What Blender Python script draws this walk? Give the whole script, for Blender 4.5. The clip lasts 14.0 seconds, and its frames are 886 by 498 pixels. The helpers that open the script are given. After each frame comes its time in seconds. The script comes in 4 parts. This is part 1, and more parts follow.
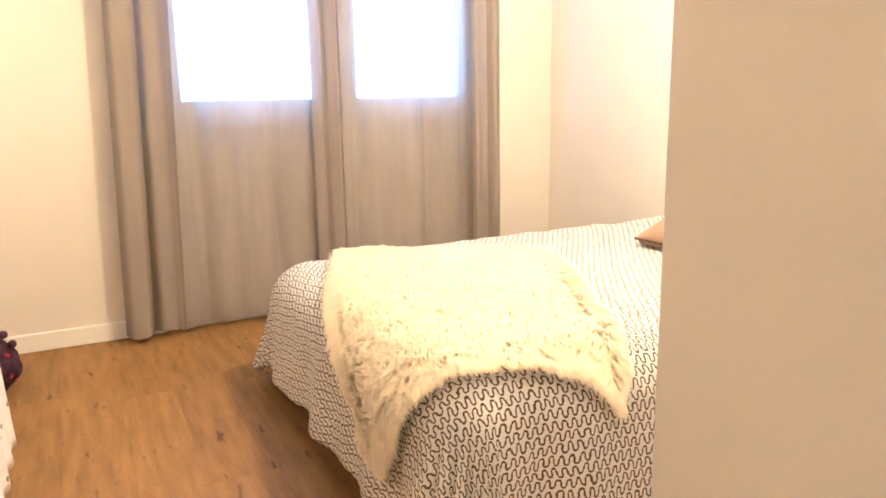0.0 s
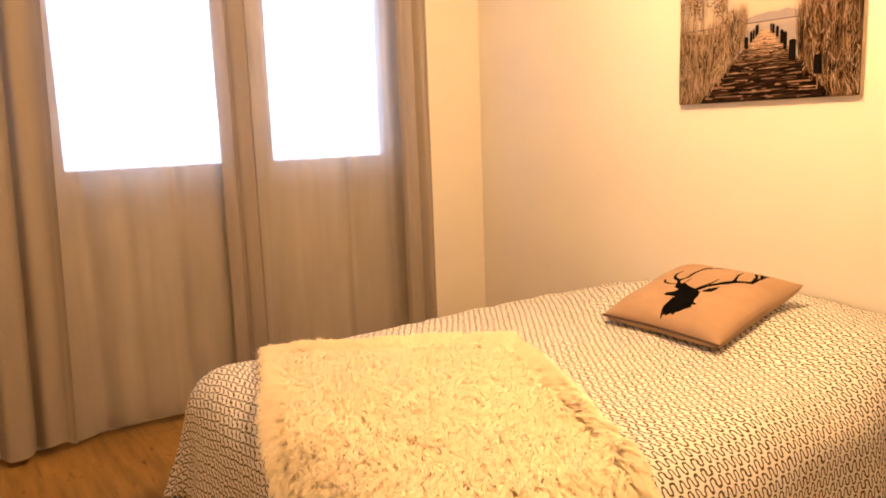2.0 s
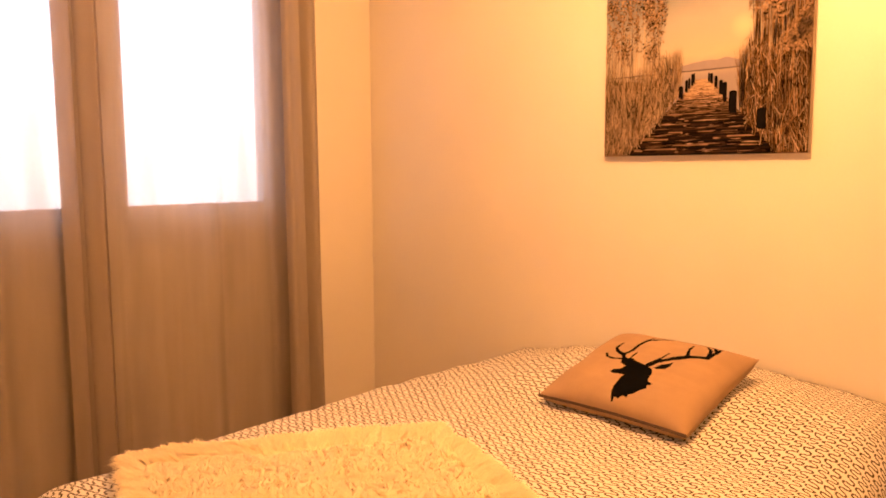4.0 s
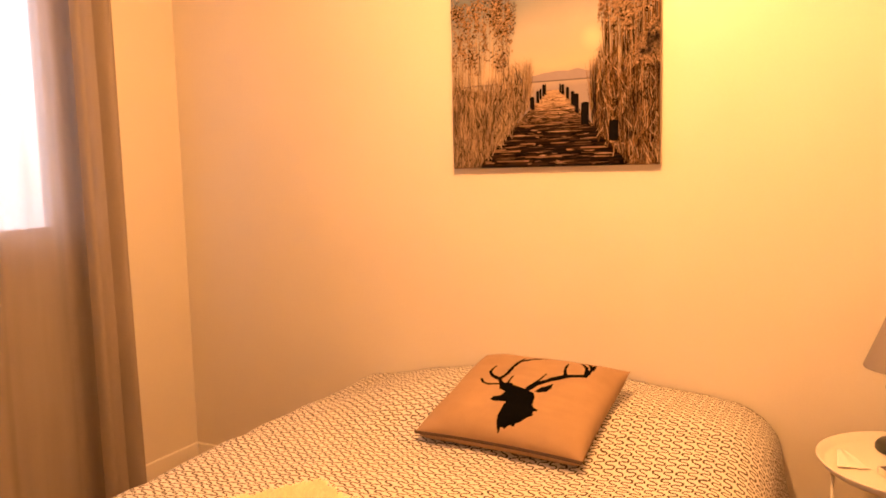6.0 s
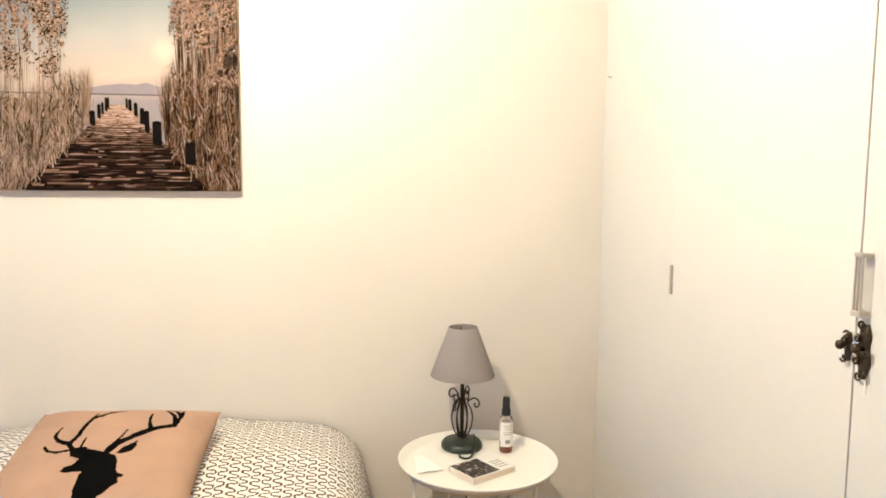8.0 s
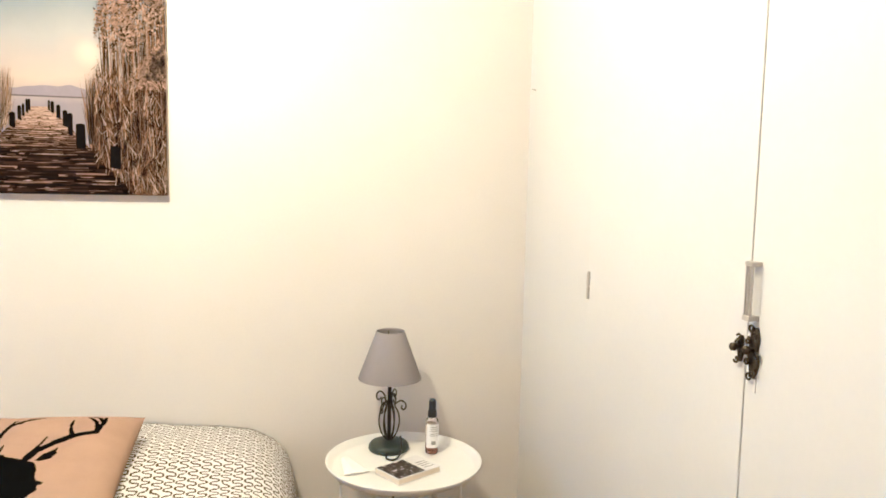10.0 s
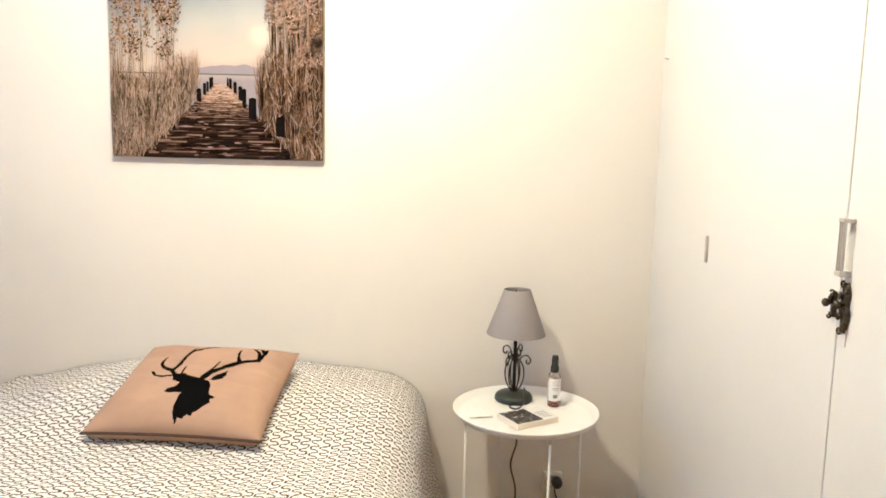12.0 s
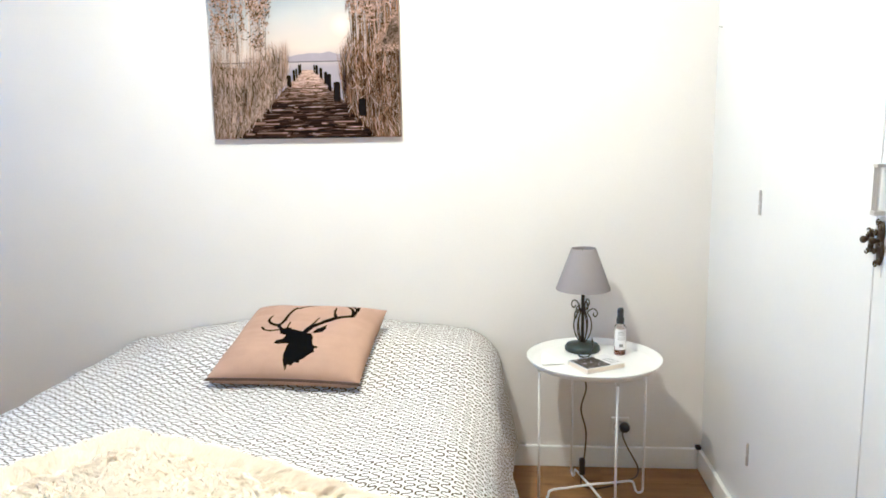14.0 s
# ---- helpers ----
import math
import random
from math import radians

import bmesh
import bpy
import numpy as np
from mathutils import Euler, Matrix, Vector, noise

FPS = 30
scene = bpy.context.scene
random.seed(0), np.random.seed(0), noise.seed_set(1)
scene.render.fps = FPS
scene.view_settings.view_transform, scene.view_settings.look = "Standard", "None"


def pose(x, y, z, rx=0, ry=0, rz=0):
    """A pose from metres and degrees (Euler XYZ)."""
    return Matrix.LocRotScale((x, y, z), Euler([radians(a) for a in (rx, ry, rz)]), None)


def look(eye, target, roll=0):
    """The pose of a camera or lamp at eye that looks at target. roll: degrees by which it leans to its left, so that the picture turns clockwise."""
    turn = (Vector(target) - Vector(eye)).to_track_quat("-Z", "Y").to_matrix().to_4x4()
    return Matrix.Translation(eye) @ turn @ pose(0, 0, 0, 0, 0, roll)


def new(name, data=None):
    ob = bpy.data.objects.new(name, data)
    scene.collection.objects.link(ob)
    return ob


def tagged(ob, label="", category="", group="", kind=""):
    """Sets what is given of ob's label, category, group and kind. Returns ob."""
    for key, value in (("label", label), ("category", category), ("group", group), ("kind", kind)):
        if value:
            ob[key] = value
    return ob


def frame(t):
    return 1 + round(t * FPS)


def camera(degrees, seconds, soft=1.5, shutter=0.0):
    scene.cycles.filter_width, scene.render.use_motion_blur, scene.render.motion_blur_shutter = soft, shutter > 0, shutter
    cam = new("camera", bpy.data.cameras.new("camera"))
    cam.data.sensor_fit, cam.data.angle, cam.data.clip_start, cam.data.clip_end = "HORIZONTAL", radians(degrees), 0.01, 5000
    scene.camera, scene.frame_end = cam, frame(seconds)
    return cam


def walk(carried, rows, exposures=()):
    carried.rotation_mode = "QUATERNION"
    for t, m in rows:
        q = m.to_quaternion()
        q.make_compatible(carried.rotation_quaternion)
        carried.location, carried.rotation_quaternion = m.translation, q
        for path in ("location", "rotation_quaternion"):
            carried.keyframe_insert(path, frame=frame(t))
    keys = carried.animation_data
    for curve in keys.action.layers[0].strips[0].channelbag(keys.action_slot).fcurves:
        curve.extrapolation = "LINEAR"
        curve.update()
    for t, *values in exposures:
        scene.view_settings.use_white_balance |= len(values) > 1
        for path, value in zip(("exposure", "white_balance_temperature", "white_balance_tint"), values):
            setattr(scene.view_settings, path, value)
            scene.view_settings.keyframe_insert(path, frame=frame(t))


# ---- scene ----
cam = camera(61.4, 14.0, soft=1.75)
PATH = [
    (0, (0.21, 2.204, 1.093), (1.088, 3.953, 0.681), -0.9),
    (0.5, (0.209, 2.335, 1.098), (1.149, 4.063, 0.737), -1.6),
    (1, (0.221, 2.48, 1.138), (1.25, 4.164, 0.811), -2.6),
    (1.5, (0.227, 2.566, 1.156), (1.316, 4.213, 0.843), -2.6),
    (2, (0.265, 2.626, 1.177), (1.383, 4.255, 0.864), -2.0),
    (2.2, (0.293, 2.67, 1.182), (1.418, 4.296, 0.88), -1.8),
    (4.3, (0.377, 3.138, 1.206), (1.886, 4.435, 1.001), -0.8),
    (4.5, (0.368, 3.168, 1.219), (1.925, 4.406, 1.014), -1.3),
    (5, (0.352, 3.235, 1.242), (1.988, 4.366, 1.034), -1.7),
    (5.5, (0.368, 3.29, 1.261), (2.055, 4.341, 1.035), -1.1),
    (6, (0.414, 3.397, 1.242), (2.183, 4.307, 1.03), -1.3),
    (6.5, (0.474, 3.442, 1.276), (2.343, 4.102, 1.015), -1.3),
    (7, (0.493, 3.482, 1.298), (2.442, 3.84, 1.028), -0.7),
    (7.5, (0.483, 3.552, 1.322), (2.467, 3.574, 1.072), -0.4),
    (8, (0.484, 3.546, 1.307), (2.456, 3.284, 1.099), 0.5),
    (8.2, (0.482, 3.587, 1.333), (2.433, 3.202, 1.115), 1.1),
    (10.3, (0.415, 3.497, 1.313), (2.358, 3.066, 1.116), 1.3),
    (10.5, (0.401, 3.464, 1.302), (2.362, 3.123, 1.11), 1.4),
    (11, (0.351, 3.432, 1.292), (2.332, 3.268, 1.074), 1.8),
    (11.5, (0.313, 3.42, 1.28), (2.298, 3.372, 1.038), 1.9),
    (12, (0.264, 3.436, 1.284), (2.247, 3.443, 1.025), 1.4),
    (12.5, (0.187, 3.459, 1.28), (2.168, 3.486, 1.004), 0.6),
    (13, (0.111, 3.479, 1.275), (2.088, 3.53, 0.98), -0.1),
    (13.5, (0.064, 3.485, 1.266), (2.037, 3.596, 0.959), -0.5),
    (14, (0.03, 3.474, 1.265), (1.998, 3.64, 0.95), -0.9),
]
EXPOSURES = [(0.0, 1.5, 4150, 16), (1.0, 1.12, 4700, 18), (2.2, 0.65, 6150, 30), (4.3, 0.38, 8600, 55), (6.0, 0.38, 8600, 55), (6.5, 0.42, 7450, 41), (7.0, 0.54, 5200, 18), (7.5, 0.69, 4120, 13), (8.2, 0.76, 3680, 9), (11.0, 0.79, 3640, 9), (12.5, 0.83, 3580, 9), (14.0, 0.93, 3280, 8)]
walk(cam, [(t, look(eye, target, roll)) for t, eye, target, roll in PATH], EXPOSURES)

# ---- light ----
def make_world():
    w = bpy.data.worlds.new("sky")
    w.use_nodes = True
    nt = w.node_tree
    sky = nt.nodes.new("ShaderNodeTexSky")
    sky.sky_type, sky.sun_disc = "NISHITA", False
    sky.sun_elevation, sky.sun_rotation = radians(40), radians(17)
    bg = nt.nodes["Background"]
    bg.inputs["Strength"].default_value = 0.12
    nt.links.new(sky.outputs["Color"], bg.inputs["Color"])
    scene.world = w


make_world()


def lamp(name, kind, energy, colour, m, **settings):
    data = bpy.data.lights.new(name, kind)
    data.energy, data.color = energy, colour
    for key, value in settings.items():
        if key == "radius":
            data.shadow_soft_size = value
        elif key == "size":
            data.shape, data.size, data.size_y = "RECTANGLE", value[0], value[1]
        elif key == "angle":
            data.angle = value
    ob = new(name, data)
    ob.matrix_world = m
    return ob


WARM = (1.0, 0.58, 0.185)
lamp("sun", "SUN", 2.0, (1.0, 0.95, 0.88), look((0, 0, 5), (0.3, 1.0, 4.1)), angle=radians(0.5))
lamp("daylight", "AREA", 21.0, (0.52, 0.80, 1.0), look((1.65, 6.12, 1.6), (1.65, 5.0, 1.55)), size=(2.4, 1.4))
lamp("bulb_light", "POINT", 78.0, WARM, pose(1.64, 3.94, 2.15), radius=0.045)
# Fill added in the hall to brighten the wardrobe's side; no fitting is built.
lamp("hall_fill_light", "POINT", 10.0, WARM, pose(0.1, 1.5, 2.2), radius=0.08)
# Unseen warm source, without a fitting, added for the glow on the north wall's left.
lamp("wall_glow_light", "POINT", 6.5, WARM, pose(-0.55, 5.38, 1.55), radius=0.05)


# ---- materials ----
def nodes_of(m):
    return m.node_tree.nodes, m.node_tree.links


def mat(name, colour, rough=0.6, metal=0.0, var=0.08, scale=6.0, fine=90.0, bump=0.1, stretch=(1, 1, 1), random_amount=0.0, transmission=0.0, coat=0.0, dist=0.002, uv=False):
    """Base colour varied at two scales, with fine relief; random_amount varies it from object to object."""
    m = bpy.data.materials.new(name)
    m.use_nodes = True
    n, l = nodes_of(m)
    b = n["Principled BSDF"]
    tc = n.new("ShaderNodeTexCoord")
    mp = n.new("ShaderNodeMapping")
    mp.inputs["Scale"].default_value = stretch
    l.new(tc.outputs["UV" if uv else "Object"], mp.inputs["Vector"])
    big, small = n.new("ShaderNodeTexNoise"), n.new("ShaderNodeTexNoise")
    big.inputs["Scale"].default_value, small.inputs["Scale"].default_value = scale, fine
    big.inputs["Detail"].default_value, small.inputs["Detail"].default_value = 4, 6
    for t in (big, small):
        l.new(mp.outputs["Vector"], t.inputs["Vector"])
    add = n.new("ShaderNodeMath")
    add.operation = "ADD"
    l.new(big.outputs["Fac"], add.inputs[0])
    half = n.new("ShaderNodeMath")
    half.operation = "MULTIPLY"
    half.inputs[1].default_value = 0.5
    l.new(small.outputs["Fac"], half.inputs[0])
    l.new(half.outputs[0], add.inputs[1])
    ramp = n.new("ShaderNodeMapRange")
    ramp.inputs["From Min"].default_value, ramp.inputs["From Max"].default_value = 0.45, 1.05
    ramp.inputs["To Min"].default_value, ramp.inputs["To Max"].default_value = 1 - var, 1 + var
    l.new(add.outputs[0], ramp.inputs["Value"])
    value = ramp.outputs["Result"]
    if random_amount:
        info = n.new("ShaderNodeObjectInfo")
        r = n.new("ShaderNodeMapRange")
        r.inputs["To Min"].default_value, r.inputs["To Max"].default_value = 1 - random_amount, 1 + random_amount
        l.new(info.outputs["Random"], r.inputs["Value"])
        mul = n.new("ShaderNodeMath")
        mul.operation = "MULTIPLY"
        l.new(value, mul.inputs[0])
        l.new(r.outputs["Result"], mul.inputs[1])
        value = mul.outputs[0]
    col = n.new("ShaderNodeVectorMath")
    col.operation = "SCALE"
    col.inputs[0].default_value = colour
    l.new(value, col.inputs["Scale"])
    l.new(col.outputs["Vector"], b.inputs["Base Color"])
    b.inputs["Roughness"].default_value, b.inputs["Metallic"].default_value = rough, metal
    b.inputs["Transmission Weight"].default_value, b.inputs["Coat Weight"].default_value = transmission, coat
    if bump:
        bp = n.new("ShaderNodeBump")
        bp.inputs["Strength"].default_value, bp.inputs["Distance"].default_value = bump, dist
        l.new(small.outputs["Fac"], bp.inputs["Height"])
        l.new(bp.outputs["Normal"], b.inputs["Normal"])
    return m


def chain(n, l, op, a, b=None, c=None):
    """One math node; sockets or numbers in, socket out."""
    m = n.new("ShaderNodeMath")
    m.operation = op
    for i, v in enumerate((a, b, c)):
        if v is None:
            continue
        if isinstance(v, (int, float)):
            m.inputs[i].default_value = v
        else:
            l.new(v, m.inputs[i])
    return m.outputs[0]


def squiggle_cloth():
    """White cotton printed with rows of thin brown serpentine lines; runs on the cloth's own coordinates in metres."""
    m = mat("squiggle_cotton", (0.68, 0.66, 0.625), 0.85, var=0.05, fine=600, scale=9, bump=0.25, uv=True)
    n, l = nodes_of(m)
    b = n["Principled BSDF"]
    tc = n.new("ShaderNodeTexCoord")
    warp = n.new("ShaderNodeTexNoise")
    warp.inputs["Scale"].default_value, warp.inputs["Detail"].default_value = 26, 1
    l.new(tc.outputs["UV"], warp.inputs["Vector"])
    off = n.new("ShaderNodeVectorMath")
    off.operation = "MULTIPLY_ADD"
    l.new(warp.outputs["Color"], off.inputs[0])
    off.inputs[1].default_value, off.inputs[2].default_value = (0.017, 0.016, 0), (-0.0085, -0.008, 0)
    pos = n.new("ShaderNodeVectorMath")
    l.new(tc.outputs["UV"], pos.inputs[0])
    l.new(off.outputs["Vector"], pos.inputs[1])
    sep = n.new("ShaderNodeSeparateXYZ")
    l.new(pos.outputs["Vector"], sep.inputs[0])
    lobe, row, straight = 0.0127, 0.0270, 0.0037
    rowid = chain(n, l, "FLOOR", chain(n, l, "DIVIDE", sep.outputs["Y"], row))
    v = chain(n, l, "SUBTRACT", sep.outputs["Y"], chain(n, l, "MULTIPLY", chain(n, l, "ADD", rowid, 0.5), row))
    u = chain(n, l, "ADD", sep.outputs["X"], chain(n, l, "MULTIPLY", chain(n, l, "FRACT", chain(n, l, "MULTIPLY", rowid, 0.618)), 0.05))
    cell = chain(n, l, "FLOOR", chain(n, l, "DIVIDE", u, lobe))
    x = chain(n, l, "SUBTRACT", u, chain(n, l, "MULTIPLY", chain(n, l, "ADD", cell, 0.5), lobe))
    even = chain(n, l, "FLOORED_MODULO", cell, 2.0)
    sign = chain(n, l, "SUBTRACT", chain(n, l, "MULTIPLY", even, 2.0), 1.0)
    vv = chain(n, l, "MULTIPLY", v, sign)
    ax = chain(n, l, "ABSOLUTE", x)
    above = chain(n, l, "SUBTRACT", vv, straight)
    arc = chain(n, l, "ABSOLUTE", chain(n, l, "SUBTRACT", chain(n, l, "SQRT", chain(n, l, "ADD", chain(n, l, "MULTIPLY", x, x), chain(n, l, "MULTIPLY", above, above))), lobe / 2))
    side = chain(n, l, "SUBTRACT", lobe / 2, ax)
    below = chain(n, l, "MINIMUM", chain(n, l, "ADD", vv, straight), 0.0)
    leg = chain(n, l, "SQRT", chain(n, l, "ADD", chain(n, l, "MULTIPLY", side, side), chain(n, l, "MULTIPLY", below, below)))
    top = chain(n, l, "GREATER_THAN", above, 0.0)
    d = chain(n, l, "ADD", chain(n, l, "MULTIPLY", top, arc), chain(n, l, "MULTIPLY", chain(n, l, "SUBTRACT", 1.0, top), leg))
    line = n.new("ShaderNodeMapRange")
    line.interpolation_type = "SMOOTHSTEP"
    line.inputs["From Min"].default_value, line.inputs["From Max"].default_value = 0.0018, 0.0031
    line.inputs["To Min"].default_value, line.inputs["To Max"].default_value = 1.0, 0.0
    l.new(d, line.inputs["Value"])
    mix = n.new("ShaderNodeMix")
    mix.data_type = "RGBA"
    old = b.inputs["Base Color"].links[0].from_socket
    l.new(line.outputs["Result"], mix.inputs["Factor"])
    l.new(old, mix.inputs["A"])
    mix.inputs["B"].default_value = (0.09, 0.063, 0.042, 1)
    l.new(mix.outputs["Result"], b.inputs["Base Color"])
    return m


def curtain_cloth(name, colour, clear, through_light):
    """Loosely woven linen: part of the light passes straight, part is scattered through."""
    m = mat(name, colour, 0.9, var=0.07, scale=4, fine=260, bump=0.25, stretch=(3, 3, 0.6))
    n, l = nodes_of(m)
    b = n["Principled BSDF"]
    out = n["Material Output"]
    tr = n.new("ShaderNodeBsdfTranslucent")
    l.new(b.inputs["Base Color"].links[0].from_socket, tr.inputs["Color"])
    mix1, mix2 = n.new("ShaderNodeMixShader"), n.new("ShaderNodeMixShader")
    mix1.inputs[0].default_value = through_light
    l.new(b.outputs[0], mix1.inputs[1])
    l.new(tr.outputs[0], mix1.inputs[2])
    hole = n.new("ShaderNodeBsdfTransparent")
    tc = n.new("ShaderNodeTexCoord")
    wave = n.new("ShaderNodeTexNoise")
    wave.inputs["Scale"].default_value = 14
    mp = n.new("ShaderNodeMapping")
    mp.inputs["Scale"].default_value = (0.9, 1, 0.08)
    l.new(tc.outputs["Object"], mp.inputs["Vector"])
    l.new(mp.outputs["Vector"], wave.inputs["Vector"])
    f = n.new("ShaderNodeMapRange")
    f.inputs["From Min"].default_value, f.inputs["From Max"].default_value = 0.3, 0.7
    f.inputs["To Min"].default_value, f.inputs["To Max"].default_value = clear * 0.7, clear * 1.3
    l.new(wave.outputs["Fac"], f.inputs["Value"])
    l.new(f.outputs["Result"], mix2.inputs[0])
    l.new(mix1.outputs[0], mix2.inputs[1])
    l.new(hole.outputs[0], mix2.inputs[2])
    l.new(mix2.outputs[0], out.inputs["Surface"])
    return m


def island_mat(name, colour, amount, rough=0.8, hue=0.0):
    """Plain fibres or strips, each island a little lighter or darker than the next."""
    m = bpy.data.materials.new(name)
    m.use_nodes = True
    n, l = nodes_of(m)
    b = n["Principled BSDF"]
    geo = n.new("ShaderNodeNewGeometry")
    h = n.new("ShaderNodeHueSaturation")
    h.inputs["Color"].default_value = (*colour, 1)
    r = n.new("ShaderNodeMapRange")
    r.inputs["To Min"].default_value, r.inputs["To Max"].default_value = 1 - amount, 1 + amount
    l.new(geo.outputs["Random Per Island"], r.inputs["Value"])
    l.new(r.outputs["Result"], h.inputs["Value"])
    l.new(h.outputs["Color"], b.inputs["Base Color"])
    b.inputs["Roughness"].default_value = rough
    return m


def fur_mat():
    """Pale hair that lets part of the light through."""
    m = island_mat("cream_fur", (0.97, 0.89, 0.71), 0.08, 0.75)
    n, l = nodes_of(m)
    b = n["Principled BSDF"]
    tr = n.new("ShaderNodeBsdfTranslucent")
    l.new(b.inputs["Base Color"].links[0].from_socket, tr.inputs["Color"])
    mix = n.new("ShaderNodeMixShader")
    mix.inputs[0].default_value = 0.40
    l.new(b.outputs[0], mix.inputs[1])
    l.new(tr.outputs[0], mix.inputs[2])
    l.new(mix.outputs[0], n["Material Output"].inputs["Surface"])
    return m


def plank_mat():
    """Oak laminate: long grain, streaks and a few darker knots, varied from plank to plank."""
    m = mat("oak_laminate", (0.245, 0.136, 0.034), 0.55, var=0.34, scale=5, fine=70, bump=0.06, stretch=(6, 0.7, 1), random_amount=0.09)
    n, l = nodes_of(m)
    b = n["Principled BSDF"]
    tc = n.new("ShaderNodeTexCoord")
    info = n.new("ShaderNodeObjectInfo")
    shift = n.new("ShaderNodeVectorMath")
    shift.operation = "MULTIPLY_ADD"
    comb = n.new("ShaderNodeCombineXYZ")
    for k in range(3):
        l.new(info.outputs["Random"], comb.inputs[k])
    l.new(comb.outputs[0], shift.inputs[0])
    shift.inputs[1].default_value = (37, 53, 0)
    l.new(tc.outputs["Object"], shift.inputs[2])
    for node in [x for x in n if x.type == "MAPPING"]:
        l.new(shift.outputs["Vector"], node.inputs["Vector"])
    knots = n.new("ShaderNodeTexNoise")
    knots.inputs["Scale"].default_value, knots.inputs["Detail"].default_value = 7, 3
    mp = n.new("ShaderNodeMapping")
    mp.inputs["Scale"].default_value = (4.2, 1.1, 1)
    l.new(shift.outputs["Vector"], mp.inputs["Vector"])
    l.new(mp.outputs["Vector"], knots.inputs["Vector"])
    f = n.new("ShaderNodeMapRange")
    f.inputs["From Min"].default_value, f.inputs["From Max"].default_value = 0.64, 0.76
    l.new(knots.outputs["Fac"], f.inputs["Value"])
    mix = n.new("ShaderNodeMix")
    mix.data_type = "RGBA"
    l.new(f.outputs["Result"], mix.inputs["Factor"])
    l.new(b.inputs["Base Color"].links[0].from_socket, mix.inputs["A"])
    mix.inputs["B"].default_value = (0.09, 0.043, 0.018, 1)
    l.new(mix.outputs["Result"], b.inputs["Base Color"])
    return m


def glass_mat(name, colour=(1, 1, 1), rough=0.0):
    m = bpy.data.materials.new(name)
    m.use_nodes = True
    b = m.node_tree.nodes["Principled BSDF"]
    b.inputs["Base Color"].default_value = (*colour, 1)
    b.inputs["Roughness"].default_value, b.inputs["Transmission Weight"].default_value = rough, 1.0
    b.inputs["IOR"].default_value = 1.45
    return m


def sky_print_mat():
    """A printed evening sky over a lake: pale blue to peach down to the horizon, grey-lilac water below it."""
    m = bpy.data.materials.new("printed_sky")
    m.use_nodes = True
    n, l = nodes_of(m)
    b = n["Principled BSDF"]
    tc = n.new("ShaderNodeTexCoord")
    sep = n.new("ShaderNodeSeparateXYZ")
    l.new(tc.outputs["Object"], sep.inputs[0])
    cloud = n.new("ShaderNodeTexNoise")
    cloud.inputs["Scale"].default_value, cloud.inputs["Detail"].default_value = 6, 5
    l.new(tc.outputs["Object"], cloud.inputs["Vector"])
    z = chain(n, l, "ADD", sep.outputs["Z"], chain(n, l, "MULTIPLY", chain(n, l, "SUBTRACT", cloud.outputs["Fac"], 0.5), 0.10))
    z = chain(n, l, "ADD", z, chain(n, l, "MULTIPLY", sep.outputs["Y"], 0.12))
    fac = chain(n, l, "DIVIDE", z, 0.69)
    ramp = n.new("ShaderNodeValToRGB")
    e = ramp.color_ramp.elements
    e[0].position, e[0].color = 0.33, (0.25, 0.22, 0.24, 1)
    e[1].position, e[1].color = 0.40, (0.38, 0.32, 0.29, 1)
    for p, c in ((0.46, (0.46, 0.38, 0.31, 1)), (0.62, (0.34, 0.33, 0.32, 1)), (0.85, (0.13, 0.165, 0.20, 1))):
        k = e.new(p)
        k.color = c
    l.new(fac, ramp.inputs[0])
    dy = chain(n, l, "ADD", sep.outputs["Y"], 0.140)
    dz = chain(n, l, "SUBTRACT", sep.outputs["Z"], 0.392)
    far = chain(n, l, "SQRT", chain(n, l, "ADD", chain(n, l, "MULTIPLY", dy, dy), chain(n, l, "MULTIPLY", dz, dz)))
    disc = n.new("ShaderNodeMapRange")
    disc.interpolation_type = "SMOOTHSTEP"
    disc.inputs["From Min"].default_value, disc.inputs["From Max"].default_value = 0.0, 0.050
    disc.inputs["To Min"].default_value, disc.inputs["To Max"].default_value = 0.35, 0.0
    l.new(far, disc.inputs["Value"])
    mix = n.new("ShaderNodeMix")
    mix.data_type = "RGBA"
    l.new(disc.outputs["Result"], mix.inputs["Factor"])
    l.new(ramp.outputs[0], mix.inputs["A"])
    mix.inputs["B"].default_value = (0.78, 0.66, 0.48, 1)
    l.new(mix.outputs["Result"], b.inputs["Base Color"])
    b.inputs["Roughness"].default_value = 0.65
    return m


def photo_mat():
    """A dark black-and-white photograph with a few bright shapes."""
    m = mat("cover_photo", (0.1, 0.1, 0.1), 0.4, bump=0)
    n, l = nodes_of(m)
    tc, spots, ramp = n.new("ShaderNodeTexCoord"), n.new("ShaderNodeTexNoise"), n.new("ShaderNodeValToRGB")
    spots.inputs["Scale"].default_value, spots.inputs["Detail"].default_value = 75, 4
    l.new(tc.outputs["Object"], spots.inputs["Vector"])
    e = ramp.color_ramp.elements
    e[0].position, e[0].color = 0.42, (0.012, 0.010, 0.010, 1)
    e[1].position, e[1].color = 0.68, (0.62, 0.56, 0.52, 1)
    k = e.new(0.56)
    k.color = (0.07, 0.055, 0.05, 1)
    l.new(spots.outputs["Fac"], ramp.inputs[0])
    l.new(ramp.outputs[0], n["Principled BSDF"].inputs["Base Color"])
    return m


